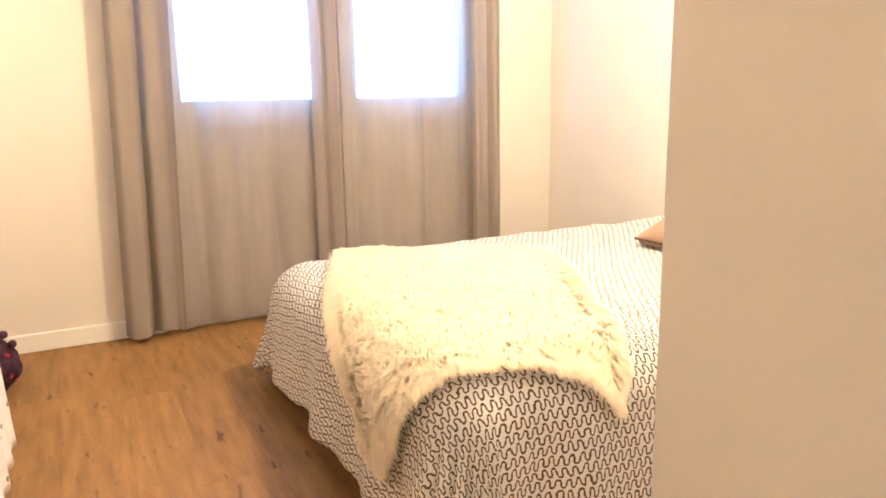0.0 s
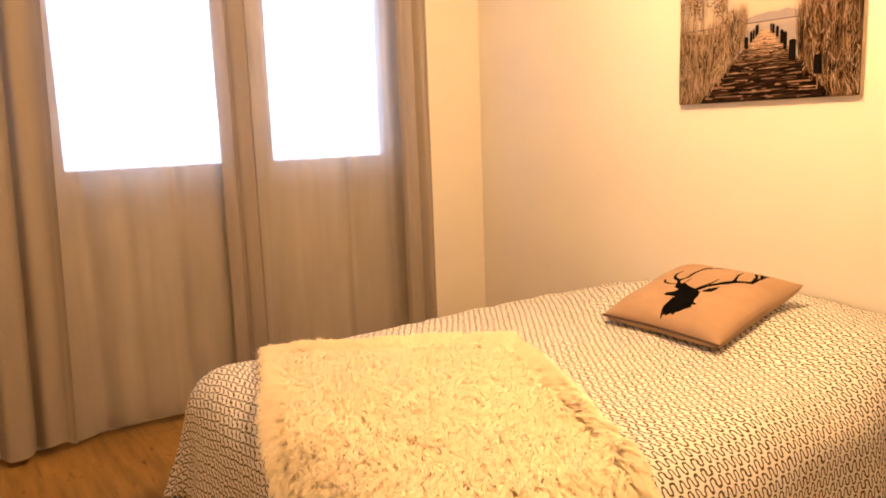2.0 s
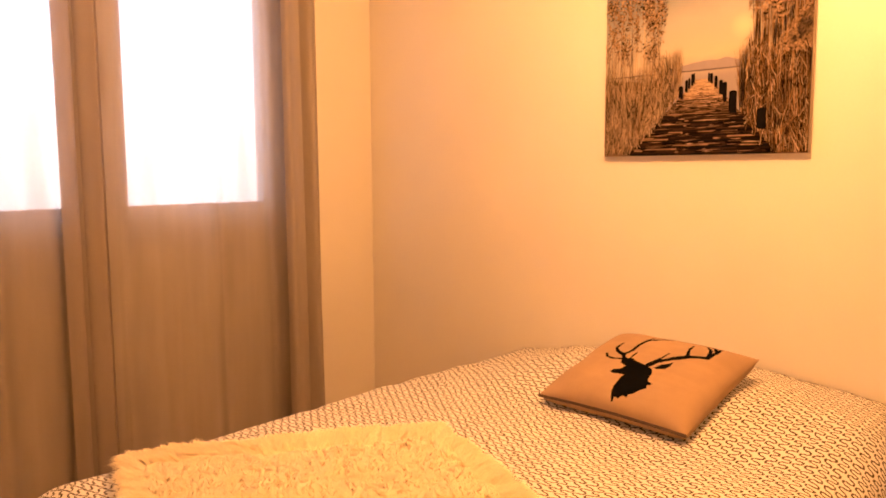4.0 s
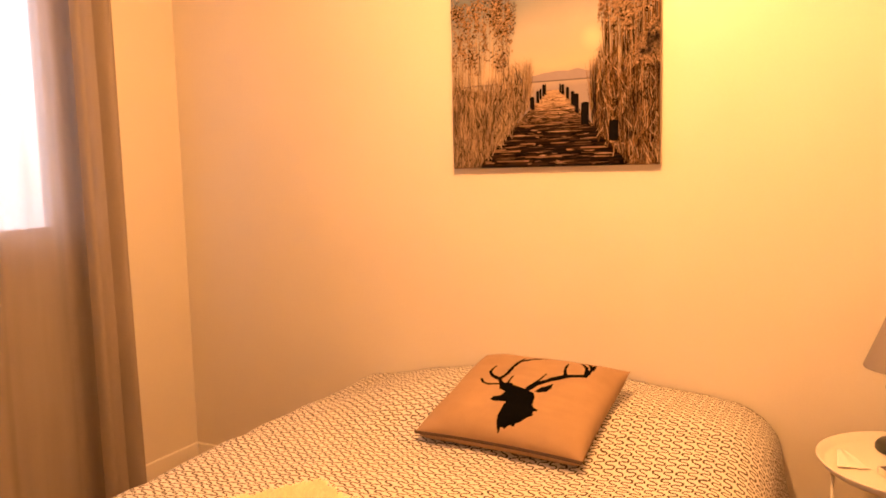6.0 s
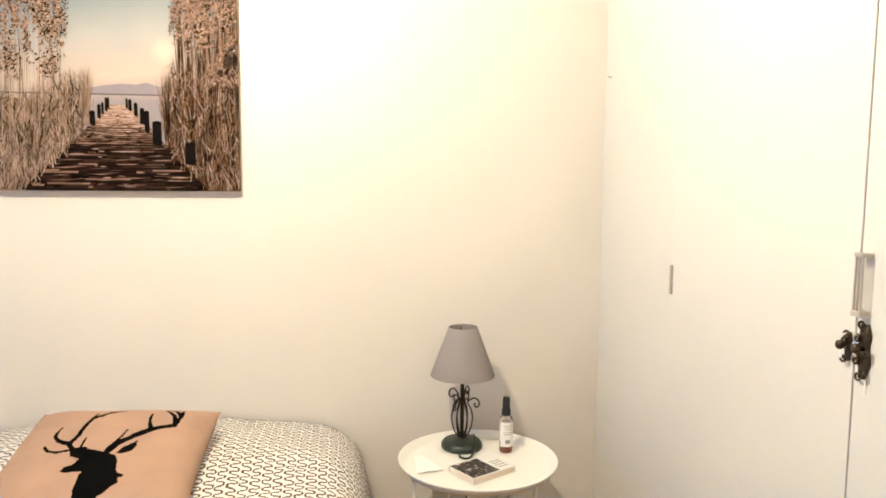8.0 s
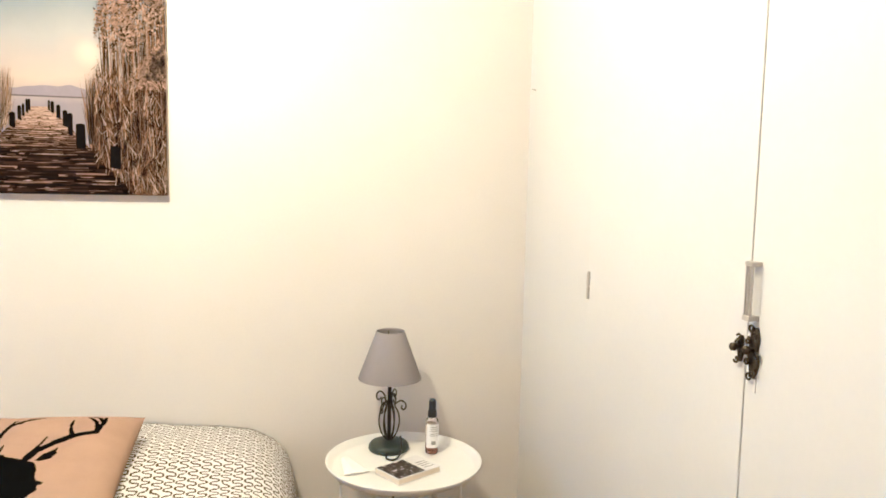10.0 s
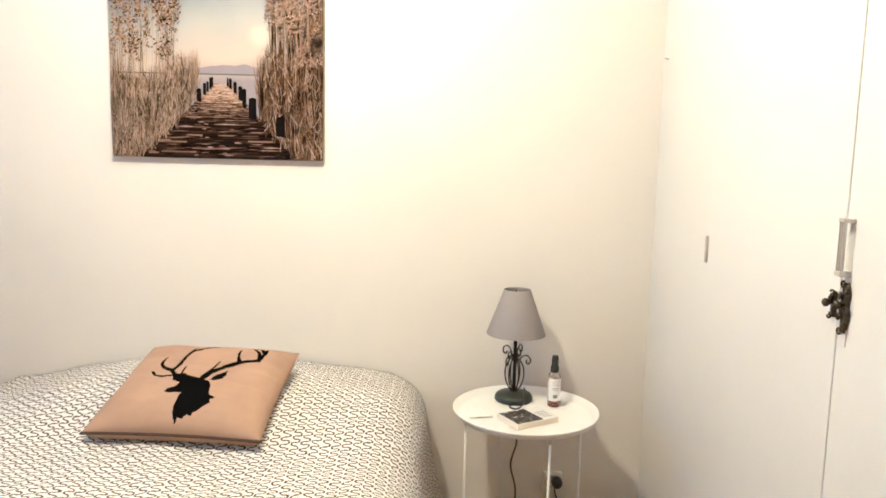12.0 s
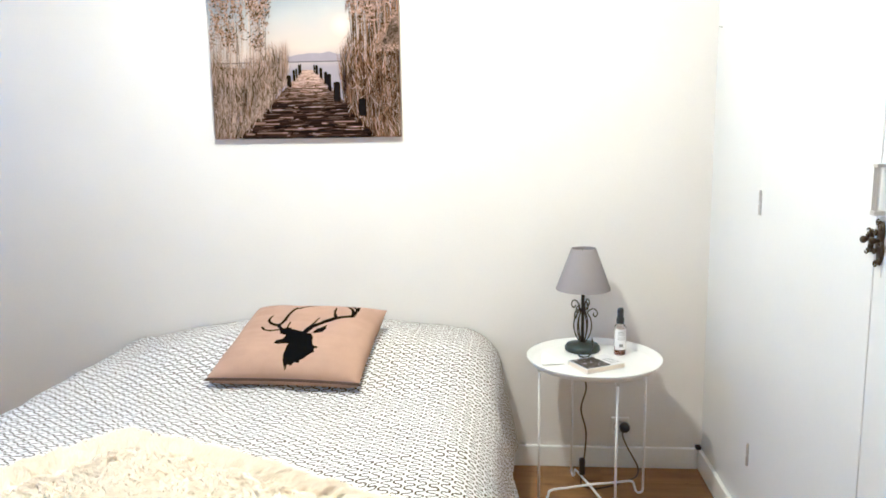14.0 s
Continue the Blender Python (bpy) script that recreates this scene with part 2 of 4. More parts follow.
WALL = mat("wall_paint", (0.70, 0.665, 0.612), 0.45, var=0.03, scale=2.5, fine=160, bump=0.12)
CEIL = mat("ceiling_paint", (0.62, 0.60, 0.57), 0.8, var=0.03, scale=2, fine=120, bump=0.1)
TRIM = mat("trim_gloss_white", (0.79, 0.77, 0.72), 0.35, var=0.03, scale=5, fine=60, bump=0.04)
DOOR = mat("door_satin_white", (0.68, 0.665, 0.63), 0.3, var=0.025, scale=3, fine=90, bump=0.05)
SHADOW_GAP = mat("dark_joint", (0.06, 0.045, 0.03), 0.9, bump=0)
PLANK = plank_mat()
SQUIGGLE = squiggle_cloth()
LINEN = curtain_cloth("grey_linen", (0.33, 0.29, 0.262), 0.0, 0.22)
SHEER = curtain_cloth("sheer_linen", (0.40, 0.355, 0.33), 0.28, 0.38)
SHEER_FOLD = curtain_cloth("folded_sheer_linen", (0.37, 0.325, 0.30), 0.06, 0.40)
FUR = fur_mat()
FUR_BACK = mat("fur_backing", (0.95, 0.87, 0.69), 0.9, var=0.12, fine=200, bump=0.3)
CUSHION = mat("beige_velvet", (0.35, 0.235, 0.150), 0.8, var=0.09, scale=14, fine=420, bump=0.25)
PRINT_BLACK = mat("black_print", (0.004, 0.004, 0.004), 0.95, var=0.2, fine=300, bump=0.1)
SEAM = mat("dark_seam", (0.07, 0.04, 0.03), 0.9, bump=0)
MATTRESS = mat("mattress_ticking", (0.6, 0.58, 0.55), 0.9, fine=200)
DARK = mat("dark_upholstery", (0.035, 0.03, 0.03), 0.8, fine=200)
WHITE_METAL = mat("white_powder_coat", (0.80, 0.78, 0.73), 0.32, var=0.03, fine=300, bump=0.08)
BLACK_IRON = mat("black_wrought_iron", (0.018, 0.018, 0.017), 0.45, metal=0.3, var=0.2, fine=200, bump=0.2)
GREEN_IRON = mat("dark_green_iron", (0.022, 0.03, 0.025), 0.4, var=0.2, fine=150, bump=0.1)
SHADE = mat("grey_lampshade_cotton", (0.31, 0.285, 0.28), 0.9, var=0.05, fine=500, bump=0.3)
BLACK_PLASTIC = mat("black_plastic", (0.012, 0.012, 0.013), 0.35, var=0.1, bump=0.02)
BRONZE = mat("aged_bronze", (0.075, 0.058, 0.035), 0.42, metal=0.85, var=0.5, scale=60, fine=300, bump=0.4)
STEEL = mat("brushed_steel", (0.55, 0.53, 0.50), 0.35, metal=0.9, var=0.1, fine=300, bump=0.1)
GREY_WHITE = mat("greyed_white_metal", (0.50, 0.47, 0.42), 0.35, metal=0.4, var=0.1, bump=0.03)
IVORY = mat("ivory_plastic", (0.74, 0.71, 0.64), 0.4, var=0.03, bump=0.02)
PAPER = mat("page_paper", (0.72, 0.64, 0.50), 0.85, var=0.08, fine=300, stretch=(1, 1, 30), bump=0.2)
COVER = mat("book_cover", (0.70, 0.68, 0.66), 0.35, var=0.05, bump=0.02)
PHOTO = photo_mat()
LABEL = mat("bottle_label", (0.78, 0.76, 0.74), 0.5, var=0.03, bump=0.02)
INK = mat("grey_ink", (0.25, 0.24, 0.24), 0.6, bump=0)
BOTTLE = glass_mat("clear_plastic", (0.96, 0.90, 0.86), 0.05)
LIQUID = mat("amber_liquid", (0.50, 0.20, 0.12), 0.1, var=0.1, bump=0, transmission=0.6)
TRAY_GLEAM = mat("tray_gleam_white", (0.82, 0.80, 0.77), 0.9, var=0.04, fine=200, bump=0.3)
PANE = glass_mat("window_glass")
BAG = mat("dark_patterned_cloth", (0.06, 0.03, 0.055), 0.85, var=0.7, scale=40, fine=250, bump=0.4)
BAG_RED = mat("red_cloth_flecks", (0.30, 0.03, 0.05), 0.85, var=0.4, scale=40, fine=200, bump=0.3)
SPOT_CLOTH = mat("white_throw", (0.76, 0.73, 0.70), 0.9, var=0.05, fine=300, bump=0.3)
SPOT = mat("grey_spot_print", (0.30, 0.27, 0.26), 0.9, bump=0)
CANVAS = mat("canvas_edge", (0.42, 0.34, 0.26), 0.8, var=0.2, fine=250, bump=0.3)
SKY_PRINT = sky_print_mat()
MOUNTAIN = mat("printed_mountain", (0.24, 0.21, 0.24), 0.65, var=0.08, scale=12, bump=0)
WATER_LINE = mat("printed_shore", (0.12, 0.10, 0.11), 0.65, var=0.1, bump=0)
PIER = island_mat("printed_pier", (0.165, 0.10, 0.066), 0.6, 0.8)
PIER_PALE = island_mat("printed_pier_pale", (0.36, 0.25, 0.18), 0.25, 0.8)
PIER_DARK = island_mat("printed_pier_dark", (0.018, 0.010, 0.007), 0.9, 0.8)
REED_DARK = island_mat("printed_reed_dark", (0.012, 0.007, 0.005), 0.6, 0.8)
POST = mat("printed_post", (0.007, 0.006, 0.006), 0.85, var=0.3, scale=60, bump=0)
REED = island_mat("printed_reed", (0.145, 0.080, 0.042), 0.9, 0.8)
REED_PALE = island_mat("printed_reed_pale", (0.31, 0.225, 0.16), 0.6, 0.8)
REED_BED = mat("printed_reed_bed", (0.07, 0.040, 0.023), 0.65, var=0.55, scale=12, fine=60, stretch=(1, 14, 1.2), bump=0)
REED_BED_PALE = mat("printed_reed_bed_pale", (0.16, 0.105, 0.072), 0.65, var=0.5, scale=12, fine=60, stretch=(1, 14, 1.2), bump=0)
PLUME = island_mat("printed_plume", (0.22, 0.145, 0.098), 0.95, 0.8)


for m, level in ((PRINT_BLACK, 0.0), (CUSHION, 0.15), (SQUIGGLE, 0.1), (FUR, 0.1), (FUR_BACK, 0.05), (SKY_PRINT, 0.1), (MOUNTAIN, 0.1), (WATER_LINE, 0.1), (PIER, 0.03), (PIER_DARK, 0.0),
                 (POST, 0.0), (REED, 0.03), (REED_DARK, 0.0), (REED_PALE, 0.03), (REED_BED_PALE, 0.03), (PIER_PALE, 0.03), (REED_BED, 0.0), (PLUME, 0.03), (SHADE, 0.1), (LINEN, 0.1), (SHEER, 0.1), (SHEER_FOLD, 0.1), (BLACK_IRON, 0.3), (BAG, 0.1), (SPOT_CLOTH, 0.1), (PLANK, 0.22)):
    m.node_tree.nodes["Principled BSDF"].inputs["Specular IOR Level"].default_value = level


# ---- building helpers ----
def mesh_ob(name, bm, material, smooth=False):
    data = bpy.data.meshes.new(name)
    bmesh.ops.recalc_face_normals(bm, faces=bm.faces)
    bm.to_mesh(data)
    bm.free()
    for m in material if isinstance(material, (list, tuple)) else [material]:
        data.materials.append(m)
    if smooth:
        data.polygons.foreach_set("use_smooth", [True] * len(data.polygons))
    return new(name, data)


def part(name, bm, material, parent, label="", smooth=False):
    ob = mesh_ob(name, bm, material, smooth)
    ob.parent = parent
    return tagged(ob, label)


def thing(name, label, category, group="", at=(0, 0, 0), turn=0):
    ob = new(name)
    ob.empty_display_size = 0.05
    ob.matrix_world = pose(*at, 0, 0, turn)
    return tagged(ob, label, category, group)


def structure(name, bm, material, label=""):
    return tagged(mesh_ob(name, bm, material), label, kind="structure")


def box(x0, x1, y0, y1, z0, z1, bevel=0.0, bm=None, segments=2):
    bm2 = bmesh.new()
    bmesh.ops.create_cube(bm2, size=1, matrix=Matrix.Translation(((x0 + x1) / 2, (y0 + y1) / 2, (z0 + z1) / 2)) @ Matrix.Diagonal((x1 - x0, y1 - y0, z1 - z0, 1)))
    if bevel:
        bmesh.ops.bevel(bm2, geom=bm2.edges[:], offset=bevel, segments=segments, affect="EDGES", profile=0.5)
    return bm2 if bm is None else merge(bm, bm2)


def merge(bm, other):
    data = bpy.data.meshes.new("tmp")
    other.to_mesh(data)
    other.free()
    bm.from_mesh(data)
    bpy.data.meshes.remove(data)
    return bm


def lathe(profile, steps=32, at=(0, 0, 0)):
    """A turned body from (radius, height) pairs, closed where the radius is 0."""
    bm = bmesh.new()
    rings = []
    for r, z in profile:
        if r <= 1e-6:
            rings.append([bm.verts.new((at[0], at[1], at[2] + z))])
        else:
            rings.append([bm.verts.new((at[0] + r * math.cos(2 * math.pi * k / steps), at[1] + r * math.sin(2 * math.pi * k / steps), at[2] + z)) for k in range(steps)])
    for a, b in zip(rings, rings[1:]):
        for k in range(steps):
            q = (k + 1) % steps
            f = [a[0]] if len(a) == 1 else [a[k], a[q]]
            f += [b[0]] if len(b) == 1 else [b[q], b[k]]
            if len(f) > 2:
                bm.faces.new(f)
    return bm


def tube(points, radius, sides=8, bm=None, taper=None):
    """A round rod along a line of points."""
    bm = bm or bmesh.new()
    pts = [Vector(p) for p in points]
    ring0, up = None, Vector((0.13, 0.37, 0.92))
    for i, p in enumerate(pts):
        t = (pts[min(i + 1, len(pts) - 1)] - pts[max(i - 1, 0)]).normalized()
        a = t.cross(up)
        if a.length < 0.05:
            a = t.cross(Vector((1, 0, 0)))
        a.normalize()
        up = a.cross(t).normalized()
        b = t.cross(a)
        r = radius * (taper(i / (len(pts) - 1)) if taper else 1)
        ring = [bm.verts.new(p + r * (math.cos(2 * math.pi * k / sides) * a + math.sin(2 * math.pi * k / sides) * b)) for k in range(sides)]
        if ring0:
            for k in range(sides):
                bm.faces.new((ring0[k], ring0[(k + 1) % sides], ring[(k + 1) % sides], ring[k]))
        else:
            bm.faces.new(ring[::-1])
        ring0 = ring
    bm.faces.new(ring0)
    return bm


def spline(points, per=8):
    """A smooth line through the points (Catmull-Rom)."""
    p = [Vector(q) for q in points]
    p = [2 * p[0] - p[1]] + p + [2 * p[-1] - p[-2]]
    out = []
    for i in range(1, len(p) - 2):
        for k in range(per):
            t = k / per
            out.append(0.5 * (2 * p[i] + (p[i + 1] - p[i - 1]) * t + (2 * p[i - 1] - 5 * p[i] + 4 * p[i + 1] - p[i + 2]) * t * t + (3 * p[i] - p[i - 1] - 3 * p[i + 1] + p[i + 2]) * t ** 3))
    return out + [p[-2]]


def smooth01(a, b, x):
    t = min(1, max(0, (x - a) / (b - a)))
    return t * t * (3 - 2 * t)


# ---- the room ----
EAST, NORTH, SOUTH, WEST, TOP = 2.73, 5.82, 2.747, -1.05, 2.5
HALL_W, HALL_E, HALL_S = -0.42, 0.650, 0.9

structure("subfloor", box(WEST - 0.1, EAST + 0.12, HALL_S - 0.1, NORTH + 0.25, -0.12, -0.006), SHADOW_GAP, "dark underlay beneath the laminate floor")
structure("ceiling", box(WEST - 0.1, EAST + 0.12, HALL_S - 0.1, NORTH + 0.25, TOP, TOP + 0.12), CEIL, "plain white painted ceiling")
structure("wall_east", box(EAST, EAST + 0.12, SOUTH - 0.65, NORTH, -0.006, TOP), WALL, "cream painted plaster wall behind the bed head")
WX0, WX1, WZ = 0.56, 2.30, 2.16
north = box(WEST, WX0, NORTH, NORTH + 0.24, -0.006, TOP)
box(WX1, EAST + 0.12, NORTH, NORTH + 0.24, -0.006, TOP, bm=north)
box(WX0, WX1, NORTH, NORTH + 0.24, WZ, TOP, bm=north)
structure("wall_north", north, WALL, "cream painted wall with a glazed double door opening")
structure("wall_west", box(WEST - 0.1, WEST, SOUTH - 0.11, NORTH + 0.24, -0.006, TOP), WALL, "cream painted plaster side wall")
south = box(WEST, HALL_W - 0.1, SOUTH - 0.11, SOUTH, -0.006, TOP)
box(HALL_W, HALL_E, SOUTH - 0.11, SOUTH, 2.06, TOP, bm=south)
structure("wall_south", south, WALL, "cream painted wall with the doorway to the hall")
structure("wall_hall_west", box(HALL_W - 0.1, HALL_W, HALL_S, SOUTH, -0.006, TOP), WALL, "cream painted hall side wall")
structure("wall_hall_south", box(HALL_W - 0.1, HALL_E, HALL_S - 0.1, HALL_S, -0.006, TOP), WALL, "cream painted hall end wall")
structure("wall_hall_east", box(HALL_E, HALL_E + 0.06, HALL_S - 0.1, 2.671, -0.006, TOP, 0.003), WALL, "beige painted side of the built-in wardrobe")
closet = box(2.215, EAST, SOUTH - 0.02, SOUTH, -0.006, TOP)
box(HALL_E + 0.0605, 0.875, 2.61, 2.671, -0.006, TOP, 0.003, bm=closet)
box(0.845, 0.875, 2.6715, SOUTH, -0.006, TOP, 0.003, bm=closet)
box(0.875, 2.215, SOUTH - 0.02, SOUTH, 2.34, TOP, bm=closet)
box(HALL_E + 0.06, EAST, SOUTH - 0.66, SOUTH - 0.6, -0.006, TOP, bm=closet)
structure("wall_closet", closet, DOOR, "white painted front of the built-in wardrobe")


def baseboard(name, x0, x1, y0, y1):
    return structure(name, box(x0, x1, y0, y1, 0.0, 0.082, 0.004), TRIM, "white painted skirting board along the wall")


baseboard("baseboard", EAST - 0.015, EAST - 0.0005, SOUTH + 0.0155, NORTH - 0.0155)
baseboard("baseboard", WEST, WX0 - 0.02, NORTH - 0.015, NORTH - 0.0005)
baseboard("baseboard", WX1 + 0.02, EAST - 0.0005, NORTH - 0.015, NORTH - 0.0005)
baseboard("baseboard", 2.24, EAST - 0.0005, SOUTH + 0.0005, SOUTH + 0.015)
baseboard("baseboard", WEST + 0.0005, WEST + 0.015, SOUTH, NORTH - 0.0155)


# ---- glazed double door ----
def french_door():
    y0, y1 = NORTH + 0.03, NORTH + 0.085
    root = tagged(new("window_1"), "white glazed double door with solid lower panels behind curtains", "window", kind="structure")
    fr = box(WX0, WX0 + 0.05, y0 - 0.02, y1 + 0.03, 0, WZ, 0.004)
    box(WX1 - 0.05, WX1, y0 - 0.02, y1 + 0.03, 0, WZ, 0.004, bm=fr)
    box(WX0 + 0.05, WX1 - 0.05, y0 - 0.02, y1 + 0.03, WZ - 0.05, WZ, 0.004, bm=fr)
    part("window_frame", fr, TRIM, root)
    # Unseen strip added to keep outside light from leaking under the leaves.
    part("threshold_light_stop", box(WX0, WX1, NORTH + 0.021, NORTH + 0.24, -0.006, 0.009, 0.002), STEEL, root, "unseen metal threshold that stops light under the door")
    mid = 1.465
    for a, b in ((WX0 + 0.053, mid - 0.002), (mid + 0.002, WX1 - 0.053)):
        left, right = a + 0.10, b - 0.10
        leaf = box(a, left, y0, y1, 0.01, WZ - 0.055, 0.004)
        box(right, b, y0, y1, 0.01, WZ - 0.055, 0.004, bm=leaf)
        box(left, right, y0, y1, WZ - 0.155, WZ - 0.055, 0.004, bm=leaf)
        box(left, right, y0, y1, 0.94, 1.07, 0.004, bm=leaf)
        box(left, right, y0, y1, 0.01, 0.14, 0.004, bm=leaf)
        box(left, right, y0 + 0.018, y1 - 0.018, 0.14, 0.94, bm=leaf)
        lf = part("door_leaf", leaf, TRIM, root)
        gl = part("pane", box(left, right, y0 + 0.024, y1 - 0.026, 1.07, WZ - 0.155), PANE, lf)
        gl.visible_shadow = False
    h = box(1.462, 1.488, y0 - 0.006, y0, 1.47, 1.62, 0.003)
    merge(h, tube([(1.475, y0 - 0.005, 1.56), (1.475, y0 - 0.05, 1.56), (1.475, y0 - 0.052, 1.46)], 0.008, 8))
    part("handle", h, BRONZE, root, "dark metal window handle")


french_door()


# ---- curtains ----
def curtain(name, x0, x1, y, z0, z1, folds, amp, material, label, seed, pinch=0.0, lean=0.0):
    rnd = random.Random(seed)
    waves = [(folds * 2 * math.pi * f, rnd.random() * 6.28, a) for f, a in ((1, 0.6), (0.53, 0.5), (1.71, 0.25))]
    nx, nz = max(60, int((x1 - x0) * 170)), 26
    bm = bmesh.new()
    grid = []
    for j in range(nz + 1):
        z = z0 + (z1 - z0) * j / nz
        low = 1 - j / nz
        row = []
        for i in range(nx + 1):
            u = i / nx
            off = sum(a * math.sin(k * u + p + 0.35 * math.sin(2.2 * low + p)) for k, p, a in waves)
            x = x0 + (x1 - x0) * u + pinch * (u - 0.5) * low + lean * low + 0.010 * math.sin(waves[0][0] * u * 1.0 + waves[0][1] + 1.2)
            yy = y + amp * off * (0.75 + 0.35 * low) - 0.012 * low
            row.append(bm.verts.new((x, yy, z + (0.008 * math.sin(7 * u + seed) if j == 0 else 0))))
        grid.append(row)
    for j in range(nz):
        for i in range(nx):
            bm.faces.new((grid[j][i], grid[j][i + 1], grid[j + 1][i + 1], grid[j + 1][i]))
    root = thing(name, label, "curtain", "curtains at the glazed door")
    part("cloth", bm, material, root, smooth=True)
    hem = bmesh.new()
    lower, upper = [], []
    for i in range(nx + 1):
        u = i / nx
        off = sum(a * math.sin(k * u + p + 0.35 * math.sin(2.2 + p)) for k, p, a in waves)
        x = x0 + (x1 - x0) * u + pinch * (u - 0.5) + lean + 0.010 * math.sin(waves[0][0] * u + waves[0][1] + 1.2)
        yy = y + amp * off * 1.1 - 0.012 - 0.0025
        zz = z0 + 0.008 * math.sin(7 * u + seed)
        lower.append(hem.verts.new((x, yy, zz)))
        upper.append(hem.verts.new((x, yy, zz + 0.045)))
    for i in range(nx):
        hem.faces.new((lower[i], lower[i + 1], upper[i + 1], upper[i]))
    part("hem", hem, material, root, smooth=True)
    return root


ROD_Z = 2.28
curtain("curtain", 0.43, 0.70, NORTH - 0.10, 0.035, ROD_Z, 2.3, 0.036, LINEN, "grey-beige linen curtain gathered beside the glazed door", 3, lean=-0.06)
curtain("curtain", 2.11, 2.278, NORTH - 0.19, 0.03, ROD_Z, 2.1, 0.030, LINEN, "grey-beige linen curtain bunched beside the glazed door", 8, lean=0.01)
curtain("sheer_curtain", 0.62, 1.46, NORTH - 0.045, 0.03, ROD_Z - 0.03, 4.6, 0.024, SHEER, "sheer grey-beige curtain hanging over the lit glass", 5)
curtain("sheer_curtain", 1.34, 2.22, NORTH - 0.040, 0.03, ROD_Z - 0.03, 4.2, 0.024, SHEER, "sheer grey-beige curtain hanging over the lit glass", 12)
curtain("sheer_curtain", 1.30, 1.45, NORTH - 0.075, 0.03, ROD_Z - 0.03, 2.0, 0.020, SHEER_FOLD, "gathered inner edge of the grey-beige sheer curtain", 17)
rod = thing("curtain_rod", "white metal curtain rod above the glazed door", "curtain rod")
part("rod", tube([(0.3, NORTH - 0.065, ROD_Z + 0.005), (2.5, NORTH - 0.065, ROD_Z + 0.005)], 0.011, 12), WHITE_METAL, rod)
part("rod", tube([(0.3, NORTH - 0.175, ROD_Z + 0.005), (2.5, NORTH - 0.175, ROD_Z + 0.005)], 0.011, 12), WHITE_METAL, rod)
for xx in (0.45, 1.4, 2.44):
    part("bracket", box(xx - 0.008, xx + 0.008, NORTH - 0.19, NORTH, ROD_Z + 0.012, ROD_Z + 0.032, 0.002), WHITE_METAL, rod)


